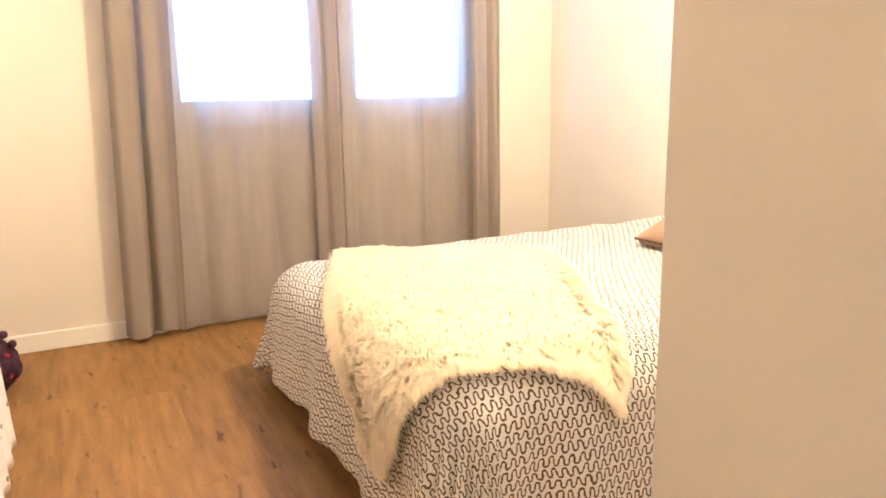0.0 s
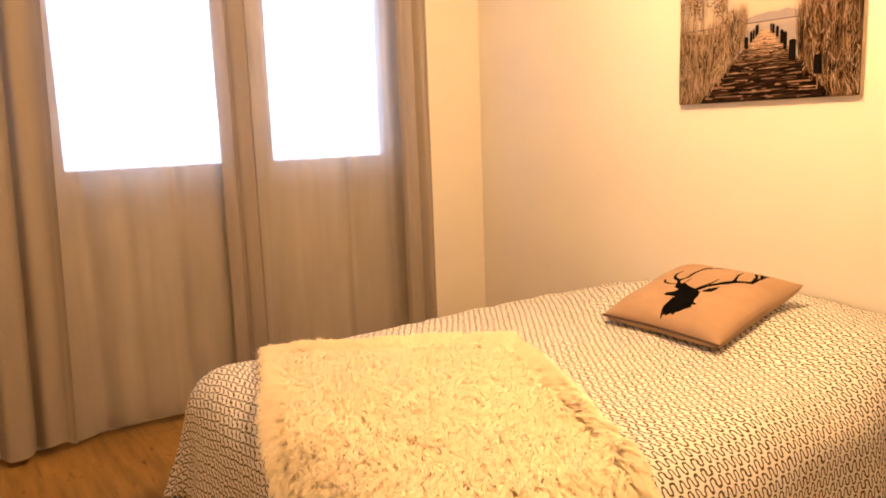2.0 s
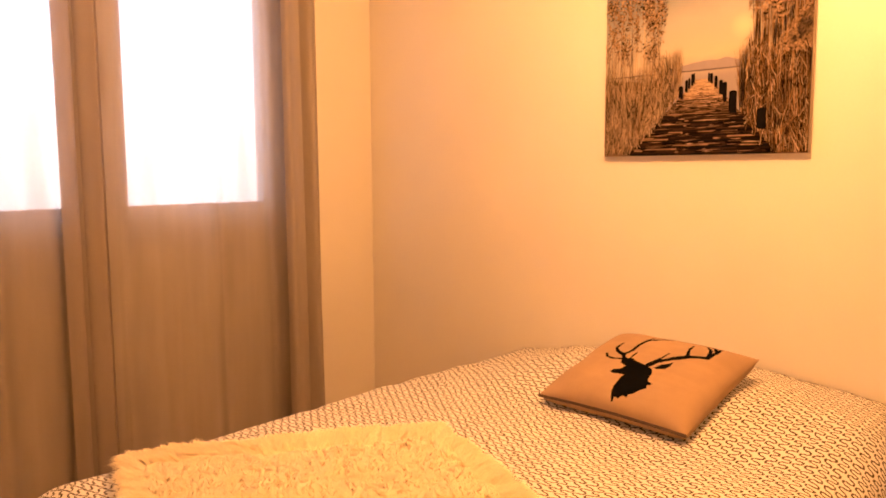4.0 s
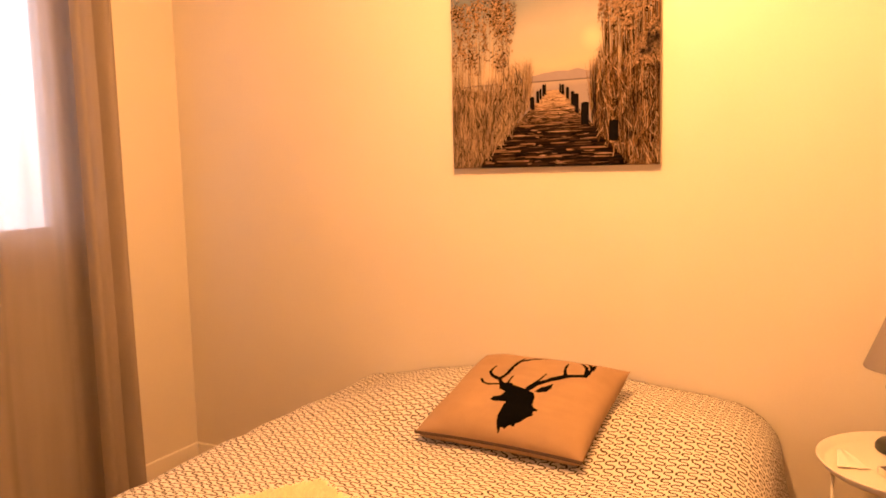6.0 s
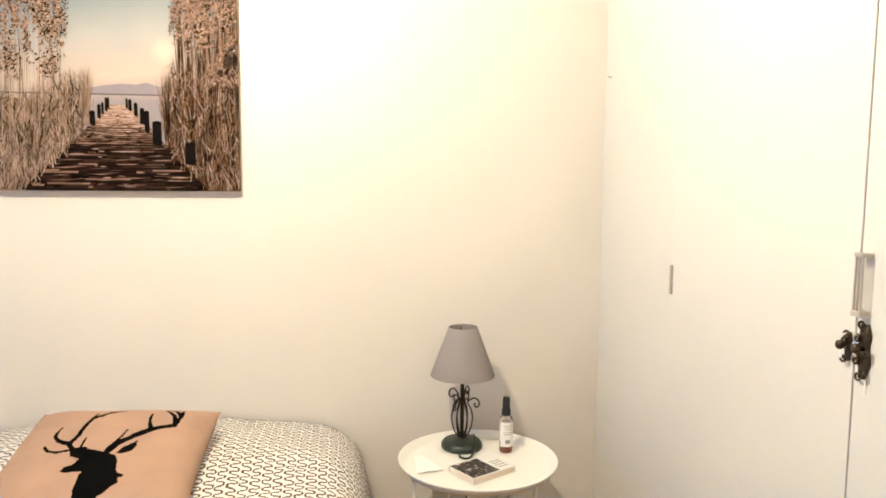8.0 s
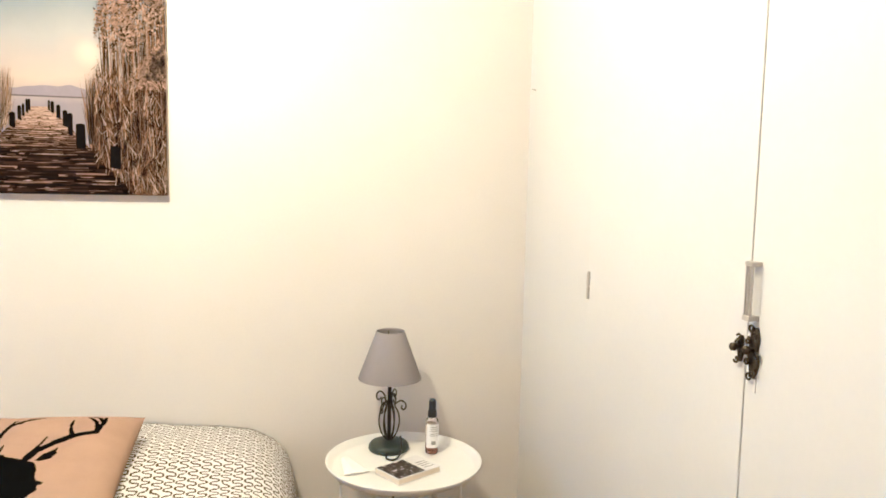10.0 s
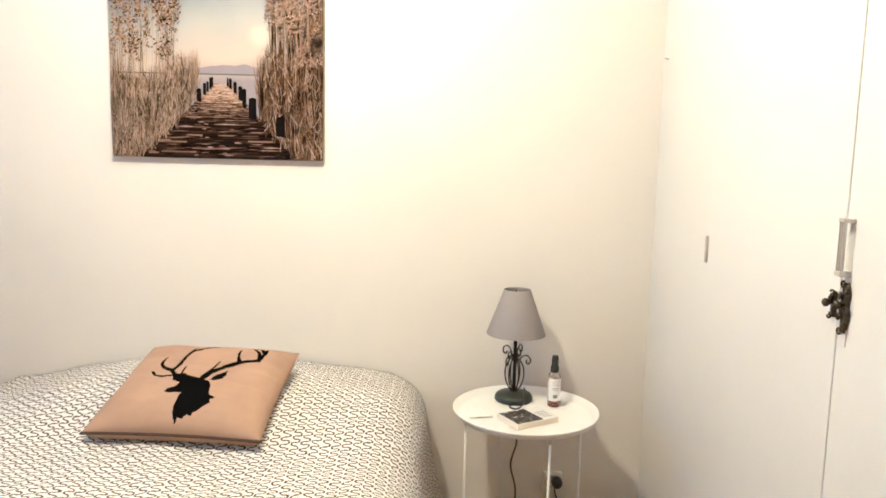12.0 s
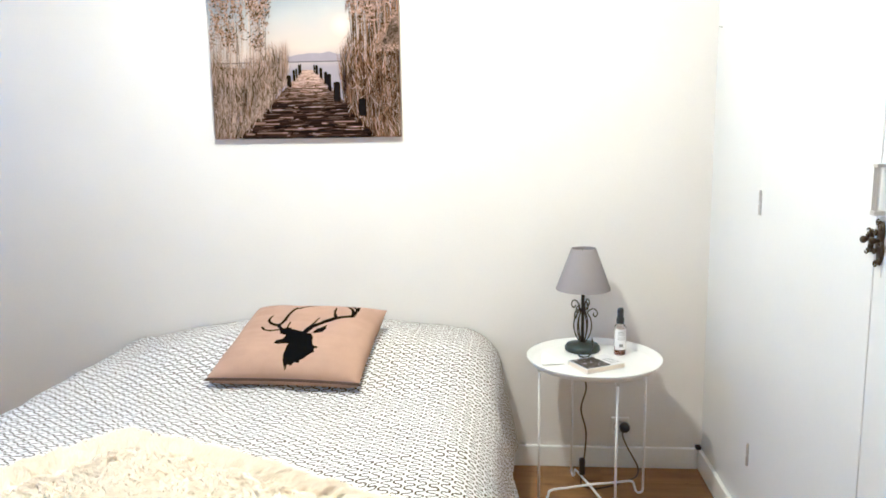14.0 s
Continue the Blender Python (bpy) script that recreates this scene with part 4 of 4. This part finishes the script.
    # single reeds and their plumes
    bm, dk, pl, lt = bmesh.new(), bmesh.new(), bmesh.new(), bmesh.new()
    for k in range(3600):
        if k % 2:
            u = 0.40 * rnd.random() ** 1.25
            base = max(0, (u - 0.13) * 0.95) + 0.01 * rnd.random()
            tall = (0.42 - 0.55 * u) * (0.35 + 0.75 * rnd.random()) + 0.04
            if rnd.random() < 0.045 and u < 0.30:
                tall = 0.55 + 0.32 * rnd.random() - 0.5 * abs(u - 0.2)
        else:
            u = 1 - 0.30 * rnd.random() ** 1.3
            base = max(0, (0.87 - u) * 1.05) + 0.01 * rnd.random()
            tall = (0.52 - 0.9 * (1 - u)) * (0.35 + 0.75 * rnd.random()) + 0.05
            if rnd.random() < 0.20 and u > 0.76:
                tall = 0.78 + 0.45 * rnd.random() - 1.1 * (1 - u)
        lean = 0.05 * (rnd.random() - 0.5) + (0.012 if k % 2 else -0.01)
        w = 0.0008 + 0.0020 * rnd.random()
        start = base + rnd.random() * tall * 0.45
        top = min(base + tall, 0.995)
        if top <= start:
            continue
        mid = (start + top) / 2
        bend = 0.016 * (rnd.random() - 0.5)
        chance = rnd.random()
        low_dark = 0.48 if top < 0.22 else 0.20
        strand = (dk if chance < low_dark else lt if chance < 0.82 else bm) if k % 2 else (dk if chance < 0.50 else bm if chance < 0.86 else lt)
        poly(strand, [(u, start), (u + w, start), (u + lean * 0.5 + bend + w, mid), (u + lean, top), (u + lean * 0.5 + bend, mid)], 6 + (k % 5) * 0.4)
        if base + tall > 0.52:
            drift = -0.03 + 0.07 * rnd.random()
            for q in range(26):
                f = rnd.random()
                cu, cv = u + lean + drift * (1 - f) * 0.8 + 0.018 * (rnd.random() - 0.5), top - 0.10 * (1 - f) + 0.01
                sz = 0.003 + 0.006 * rnd.random()
                ang = rnd.random() * 6.28
                poly(pl, [(cu + sz * math.cos(ang + o) * (1 if e else 0.4), cv + sz * math.sin(ang + o) * (1 if e else 0.4)) for e, o in ((1, 0), (0, 1.57), (1, 3.14), (0, 4.71))], 9 + (q % 4) * 0.3)
    for k in range(1500):
        left = k % 2
        u = 0.36 * rnd.random() ** 1.2 if left else 1 - 0.27 * rnd.random() ** 1.2
        lo = max(0, (u - 0.13) * 0.95) if left else max(0, (0.87 - u) * 1.05)
        v = lo + (0.42 - 0.4 * u if left else 0.62 - 0.9 * (1 - u)) * rnd.random()
        ang, ln, w = 1.57 + rnd.gauss(0, 0.55), 0.015 + 0.03 * rnd.random(), 0.001 + 0.002 * rnd.random()
        c, q = math.cos(ang), math.sin(ang)
        poly(rnd.choice((lt, dk, pl, lt) if left else (bm, dk, bm, lt)), [(u - c * ln - w, v - q * ln), (u - c * ln + w, v - q * ln), (u + c * ln, v + q * ln)], 8 + (k % 7) * 0.3)
    for cu0, cv0, ru, rv, count in ((0.03, 0.74, 0.035, 0.05, 130), (0.235, 0.72, 0.05, 0.07, 300), (0.27, 0.64, 0.05, 0.05, 160), (0.31, 0.70, 0.03, 0.05, 90), (0.11, 0.52, 0.04, 0.06, 90), (0.26, 0.50, 0.05, 0.06, 120), (0.80, 0.60, 0.012, 0.05, 40), (0.845, 0.66, 0.02, 0.05, 70), (0.96, 0.72, 0.03, 0.05, 90), (0.88, 0.80, 0.03, 0.05, 90), (0.20, 0.84, 0.05, 0.06, 120)):
        for k in range(int(count * 1.6)):
            cu, cv = cu0 + rnd.gauss(0, ru * 0.5), cv0 + rnd.gauss(0, rv * 0.5)
            sz, ang = 0.003 + 0.005 * rnd.random(), 0.9 + rnd.gauss(0, 0.7)
            poly(dk if rnd.random() < 0.30 else pl if rnd.random() < 0.6 else lt, [(cu + sz * math.cos(ang + o) * (1 if e else 0.5), cv + sz * math.sin(ang + o) * (1 if e else 0.5)) for e, o in ((1, 0), (0, 1.57), (1, 3.14), (0, 4.71))], 10.5 + (k % 5) * 0.3)
    tagged(part("printed_reed", bm, REED, root, "dry golden reeds"), kind="stuff")
    tagged(part("printed_pale_reed", lt, REED_PALE, root, "pale sunlit reeds"), kind="stuff")
    tagged(part("printed_dark_reed", dk, REED_DARK, root, "dark reed stalks"), kind="stuff")
    tagged(part("printed_plume", pl, PLUME, root, "feathery reed plumes"), kind="stuff")


build_picture()


# ---- tray table ----
TX, TY, TZ = 2.465, 3.18, 0.497


def build_table():
    root = thing("tray_table", "round white metal tray table with thin crossed legs", "side table", at=(TX, TY, 0))
    r = 0.222
    tray = lathe([(0, 0.494), (0.196, 0.494), (0.206, 0.497), (r - 0.004, 0.513), (r, 0.514), (r, 0.511), (0.207, 0.492), (0.197, 0.489), (0, 0.489)], 64)
    part("tray", tray, WHITE_METAL, root, smooth=True)
    for k in range(4):
        a = radians(16 + 90 * k)
        x, y = 0.19 * math.cos(a), 0.19 * math.sin(a)
        part("leg", tube([(x, y, 0.488), (x, y, 0.02)], 0.0040, 10), WHITE_METAL, root, smooth=True)
        part("bracket", box(x - 0.010, x + 0.010, y - 0.006, y + 0.006, 0.474, 0.4885, 0.002), STEEL, root)
    for k in range(2):
        a = radians(16 + 90 * k)
        c, s = math.cos(a), math.sin(a)
        z = 0.040 + 0.011 * k
        line = [(0.19, 0.022), (0.188, 0.010), (0.178, 0.005), (0.166, 0.010), (0.158, 0.030), (0.146, z), (0.08, z + 0.002), (0, z + 0.004), (-0.08, z + 0.002), (-0.146, z), (-0.158, 0.030), (-0.166, 0.010), (-0.178, 0.005), (-0.188, 0.010), (-0.19, 0.022)]
        part("crossbar", tube(spline([(q * c, q * s, zz) for q, zz in line], 4), 0.0040, 10), WHITE_METAL, root, smooth=True)


build_table()


def build_lamp():
    x, y = 2.592, 3.205
    root = thing("table_lamp", "table lamp with black scrolled iron stem and grey shade", "lamp", at=(x, y, TZ - 0.002))
    part("base", lathe([(0, 0), (0.058, 0), (0.061, 0.004), (0.060, 0.014), (0.054, 0.022), (0.02, 0.027), (0.008, 0.03), (0, 0.03)], 40), GREEN_IRON, root, "round dark green iron foot", True)
    part("stem", tube([(0, 0, 0.028), (0, 0, 0.225)], 0.0058, 10), BLACK_IRON, root, smooth=True)
    for k in range(6):
        a = radians(60 * k + 20)
        prof = [(0.008, 0.030), (0.022, 0.050), (0.030, 0.080), (0.028, 0.110), (0.016, 0.135), (0.012, 0.150)]
        tall = k % 2
        if tall:
            prof += [(0.014, 0.165), (0.026, 0.178), (0.037, 0.172), (0.038, 0.158), (0.030, 0.152), (0.025, 0.160)]
        else:
            prof = prof[:5] + [(0.020, 0.142), (0.034, 0.150), (0.046, 0.144), (0.050, 0.132), (0.043, 0.122), (0.036, 0.128), (0.038, 0.135)]
        part("scroll", tube(spline([(q * math.cos(a), q * math.sin(a), z) for q, z in prof], 5), 0.0022, 6), BLACK_IRON, root, smooth=True)
    part("collar", lathe([(0, 0.138), (0.009, 0.138), (0.011, 0.144), (0.009, 0.150), (0, 0.150)], 16), BLACK_IRON, root, smooth=True)
    outer = [(0.0935, 0.218), (0.094, 0.220), (0.0425, 0.360), (0.042, 0.362), (0.0405, 0.361), (0.0405, 0.358), (0.092, 0.219), (0.0935, 0.218)]
    shade = part("shade", lathe(outer, 56), SHADE, root, "grey conical fabric shade", True)
    part("socket", lathe([(0, 0.22), (0.014, 0.22), (0.016, 0.235), (0.016, 0.265), (0, 0.265)], 18), BLACK_PLASTIC, root)
    part("bulb", lathe([(0, 0.265), (0.012, 0.267), (0.022, 0.295), (0.018, 0.315), (0, 0.325)], 18), IVORY, root, "unlit bulb", True)
    for k in range(3):
        a = radians(120 * k)
        part("spoke", tube([(0.012 * math.cos(a), 0.012 * math.sin(a), 0.262), (0.0415 * math.cos(a), 0.0415 * math.sin(a), 0.352)], 0.0015, 6), BLACK_IRON, shade)
    # cord: over the tray, down to the floor switch and on to the wall plug
    z0 = -(TZ - 0.002)
    part("cord", tube(spline([(-0.03, -0.03, 0.05), (-0.052, -0.030, 0.020), (-0.078, -0.018, 0.006), (-0.098, 0.000, 0.004), (-0.085, 0.018, 0.004), (-0.058, 0.014, 0.006), (-0.045, 0.004, 0.012)], 6), 0.0028, 8), BLACK_PLASTIC, root, "black lamp cord", True)
    down = [(-0.040, 0.006, -0.010), (-0.043, 0.002, -0.06), (-0.030, -0.012, -0.13), (-0.045, 0.006, -0.20), (-0.028, -0.014, -0.29), (-0.028, -0.010, -0.38), (-0.030, -0.004, z0 + 0.10)]
    part("cord", tube(spline(down, 6), 0.0028, 8), BLACK_PLASTIC, root, "black lamp cord", True)
    part("switch", box(-0.042, -0.018, -0.012, 0.008, z0 + 0.045, z0 + 0.105, 0.005), BLACK_PLASTIC, root, "black inline switch")
    floor_line = [(-0.030, -0.002, z0 + 0.05), (-0.040, 0.0, z0 + 0.012), (-0.055, -0.04, z0 + 0.004), (-0.035, -0.10, z0 + 0.004), (0.0, -0.15, z0 + 0.004), (0.045, -0.205, z0 + 0.004), (0.075, -0.215, z0 + 0.03), (0.095, -0.185, z0 + 0.085), (0.105, -0.165, z0 + 0.13), (0.112, -0.165, z0 + 0.155)]
    part("cord", tube(spline(floor_line, 6), 0.0028, 8), BLACK_PLASTIC, root, "black lamp cord", True)
    plug = lathe([(0, 0), (0.019, 0), (0.019, 0.016), (0.013, 0.030), (0, 0.031)], 18)
    bmesh.ops.rotate(plug, verts=plug.verts, matrix=Matrix.Rotation(radians(-90), 3, "Y"))
    bmesh.ops.translate(plug, verts=plug.verts, vec=(EAST - 0.011 - x, 3.033 - y, 0.163 + z0))
    part("plug", plug, BLACK_PLASTIC, root, "black round plug", True)


build_lamp()


def build_socket():
    root = thing("wall_socket", "white wall socket beside the skirting board", "socket", at=(EAST, 3.047, 0.163))
    part("plate", box(-0.012, 0, -0.032, 0.034, -0.034, 0.034, 0.004), IVORY, root)
    ring = lathe([(0.020, 0), (0.022, 0.002), (0.018, 0.002), (0.016, 0.0005)], 24)
    bmesh.ops.rotate(ring, verts=ring.verts, matrix=Matrix.Rotation(radians(-90), 3, "Y"))
    bmesh.ops.translate(ring, verts=ring.verts, vec=(-0.012, 0.006, 0))
    part("rim", ring, STEEL, root)


build_socket()


def build_bottle():
    root = thing("spray_bottle", "clear spray bottle with white label and black pump", "bottle", at=(2.545, 3.083, TZ - 0.002))
    part("body", lathe([(0, 0), (0.017, 0), (0.0195, 0.003), (0.0195, 0.096), (0.017, 0.104), (0.009, 0.110), (0.009, 0.114), (0, 0.114)], 28), BOTTLE, root, smooth=True)
    part("liquid", lathe([(0, 0.003), (0.0165, 0.003), (0.0175, 0.006), (0.0175, 0.030), (0, 0.030)], 24), LIQUID, root, "amber liquid", True)
    part("pump", lathe([(0, 0.110), (0.013, 0.110), (0.0135, 0.113), (0.0130, 0.128), (0.0105, 0.131), (0.0105, 0.158), (0.0085, 0.163), (0, 0.163)], 24), BLACK_PLASTIC, root, "black pump cap", True)

    def wrap(a0, a1, z0, z1, r):
        bm = bmesh.new()
        n = 14
        low = [bm.verts.new((r * math.cos(a0 + (a1 - a0) * k / n), r * math.sin(a0 + (a1 - a0) * k / n), z0)) for k in range(n + 1)]
        up = [bm.verts.new((v.co.x, v.co.y, z1)) for v in low]
        for k in range(n):
            bm.faces.new((low[k], low[k + 1], up[k + 1], up[k]))
        return bm

    label = part("label", wrap(radians(115), radians(255), 0.020, 0.092, 0.0199), LABEL, root, "white printed label", True)
    for z in (0.082, 0.076, 0.070, 0.062, 0.056):
        part("text_bar", wrap(radians(150), radians(225), z, z + 0.0018, 0.0202), INK, label)
    part("text_bar", wrap(radians(165), radians(205), 0.030, 0.041, 0.0202), INK, label)


build_bottle()


def build_book():
    root = thing("book", "paperback with a dark photograph on its white cover", "book", at=(2.405, 3.178, TZ - 0.002), turn=30)
    L, B = 0.150, 0.105
    part("page_block", box(-B / 2 + 0.002, B / 2 - 0.002, -L / 2 + 0.002, L / 2 - 0.002, 0.0015, 0.0155), PAPER, root, "cream page block")
    cov = box(-B / 2, B / 2, -L / 2, L / 2, 0.0155, 0.0175, 0.0004)
    box(-B / 2, B / 2, -L / 2, L / 2, 0.0, 0.0015, bm=cov)
    box(B / 2 - 0.0018, B / 2, -L / 2, L / 2, 0.0015, 0.0155, bm=cov)
    part("cover", cov, COVER, root)
    part("photo", box(-B / 2 + 0.003, B / 2 - 0.004, -L / 2 + 0.055, L / 2 - 0.003, 0.0175, 0.0179), PHOTO, root, "dark grey cover photograph")
    for k in range(4):
        part("text_bar", box(-B / 2 + 0.018 + 0.013 * k, -B / 2 + 0.022 + 0.013 * k, -L / 2 + 0.010, -L / 2 + 0.045, 0.0175, 0.0178), INK, root)


build_book()


# Thin white sheet put in for a bright patch of light by the tray's rim.
def build_tray_gleam():
    bm = bmesh.new()
    n = 14
    g = [[bm.verts.new(((i / n - 0.5) * 0.12, (j / n - 0.5) * 0.06 * (1.25 - 0.9 * i / n), 0.004 + 0.003 * abs(noise.noise((i * 0.35, j * 0.45, 3.3))) * (1 - (2 * i / n - 1) ** 4) + 0.002 * max(0, 1 - abs(j / n - 0.6) * 4))) for j in range(n + 1)] for i in range(n + 1)]
    for i in range(n):
        for j in range(n):
            bm.faces.new((g[i][j], g[i + 1][j], g[i + 1][j + 1], g[i][j + 1]))
    ob = mesh_ob("tissue", bm, TRAY_GLEAM, True)
    s = ob.modifiers.new("thickness", "SOLIDIFY")
    s.thickness, s.offset = 0.0015, -1
    ob.matrix_world = pose(2.475, 3.330, TZ - 0.002, 0, 0, 12)
    tagged(ob, "bright patch of light on the tray, made as a thin white sheet", "tissue")


build_tray_gleam()


# ---- ceiling bulb that lights the room ----
def build_ceiling_lamp():
    root = thing("ceiling_lamp", "bare warm bulb hanging on a white cord", "lamp", at=(1.64, 3.94, TOP))
    part("rose", lathe([(0, 0), (0.05, 0), (0.045, -0.02), (0.01, -0.03), (0, -0.03)], 28), IVORY, root, smooth=True)
    part("cord", tube([(0, 0, -0.028), (0, 0, -0.21)], 0.003, 8), IVORY, root)
    part("holder", lathe([(0, -0.20), (0.016, -0.205), (0.019, -0.25), (0.018, -0.275), (0, -0.275)], 20), IVORY, root, smooth=True)


build_ceiling_lamp()


# ---- bag and throw-covered seat beside the window wall ----
def build_bag():
    root = thing("bag", "dark patterned cloth bag with red flecks on the floor", "bag", at=(-0.15, 5.34, 0))
    bm = bmesh.new()
    bmesh.ops.create_uvsphere(bm, u_segments=28, v_segments=18, radius=1)
    for v in bm.verts:
        p = v.co
        s = 1 + 0.12 * noise.noise(p * 2.3) + 0.05 * noise.noise(p * 6)
        v.co = Vector((p.x * 0.125 * s * (1 - 0.25 * p.z), p.y * 0.10 * s, 0.125 + 0.125 * p.z * s))
        v.co.z = max(0.004, v.co.z)
    part("body", bm, BAG, root, smooth=True)
    rnd = random.Random(2)
    for k in range(40):
        a, h = rnd.random() * 6.28, 0.05 + 0.14 * rnd.random()
        b2 = bmesh.new()
        bmesh.ops.create_icosphere(b2, subdivisions=1, radius=0.005 + 0.005 * rnd.random(), matrix=Matrix.Translation((0.112 * math.cos(a), 0.09 * math.sin(a), h)))
        part("fleck", b2, BAG_RED, root)
    for dx, dz in ((0.085, 0.235), (0.11, 0.195)):
        b2 = bmesh.new()
        bmesh.ops.create_icosphere(b2, subdivisions=2, radius=0.016, matrix=Matrix.Translation((dx, -0.03, dz)))
        part("tassel", b2, BAG, root)


build_bag()


def build_seat():
    root = thing("low_bench", "low black bench half covered by a spotted cloth", "bench", at=(-0.38, 4.22, 0))
    part("seat", box(-0.36, 0.34, -0.28, 0.28, 0.36, 0.42, 0.012), DARK, root)
    for x in (-0.32, 0.30):
        for y in (-0.24, 0.24):
            part("leg", box(x - 0.02, x + 0.02, y - 0.02, y + 0.02, 0, 0.36, 0.003), DARK, root)
    bm = bmesh.new()
    n = 30
    g = []
    for i in range(n + 1):
        row = []
        for j in range(n + 1):
            s, t = -0.30 + 0.94 * i / n, -0.30 + 0.60 * j / n
            over = max(0, s - 0.335)
            x = min(s, 0.335) + 0.035 * math.sin(min(1.57, over / 0.035)) * 0.8 + 0.02 * over + 0.012 * math.sin(j * 0.9) * over / 0.3
            z = 0.426 - max(0, over - 0.012) + 0.003 * noise.noise((s * 9, t * 9, 1))
            row.append(bm.verts.new((x, t, z)))
        g.append(row)
    for i in range(n):
        for j in range(n):
            bm.faces.new((g[i][j], g[i + 1][j], g[i + 1][j + 1], g[i][j + 1]))
    cloth = mesh_ob("throw", bm, SPOT_CLOTH, True)
    sol = cloth.modifiers.new("thickness", "SOLIDIFY")
    sol.thickness = 0.004
    cloth.matrix_world = pose(-0.38, 4.22, 0)
    tagged(cloth, "white cloth with small grey spots hanging over a bench", "throw")
    for i in range(20, n, 3):
        for j in range(1, n, 4):
            p = g_pos(i, j + (2 if i % 2 else 0), n)
            b2 = bmesh.new()
            bmesh.ops.create_icosphere(b2, subdivisions=1, radius=0.0075, matrix=Matrix.Translation(p) @ Matrix.Diagonal((0.55, 1, 1.2, 1)))
            part("spot", b2, SPOT, cloth)


def g_pos(i, j, n):
    s, t = -0.30 + 0.94 * i / n, -0.30 + 0.60 * min(j, n) / n
    over = max(0, s - 0.335)
    return Vector((min(s, 0.335) + 0.035 * math.sin(min(1.57, over / 0.035)) * 0.8 + 0.02 * over + 0.012 * math.sin(j * 0.9) * over / 0.3, t, 0.427 - max(0, over - 0.012)))


build_seat()


# ---- laminate floor, board by board ----
def build_floor():
    root = tagged(new("floor"), "warm oak laminate boards running towards the window", "floor", kind="structure")
    width, length, gap = 0.192, 1.28, 0.0002
    rnd = random.Random(6)
    cache = {}
    x = WEST
    while x < EAST - 0.001:
        x1 = min(x + width, EAST)
        y = HALL_S - rnd.random() * length
        while y < NORTH + 0.02:
            a, b = max(y, HALL_S), min(y + length, NORTH + 0.02)
            if b - a > 0.03:
                key = (round(x1 - x, 3), round(b - a, 3))
                if key not in cache:
                    bm = box(-(x1 - x) / 2 + gap / 2, (x1 - x) / 2 - gap / 2, -(b - a) / 2 + gap / 2, (b - a) / 2 - gap / 2, -0.006, 0, 0.0002, segments=1)
                    data = bpy.data.meshes.new("floor_board")
                    bm.to_mesh(data)
                    bm.free()
                    data.materials.append(PLANK)
                    cache[key] = data
                ob = new("floor_board", cache[key])
                ob.location = ((x + x1) / 2, (a + b) / 2, 0)
                ob.parent = root
            y += length
        x = x1


build_floor()
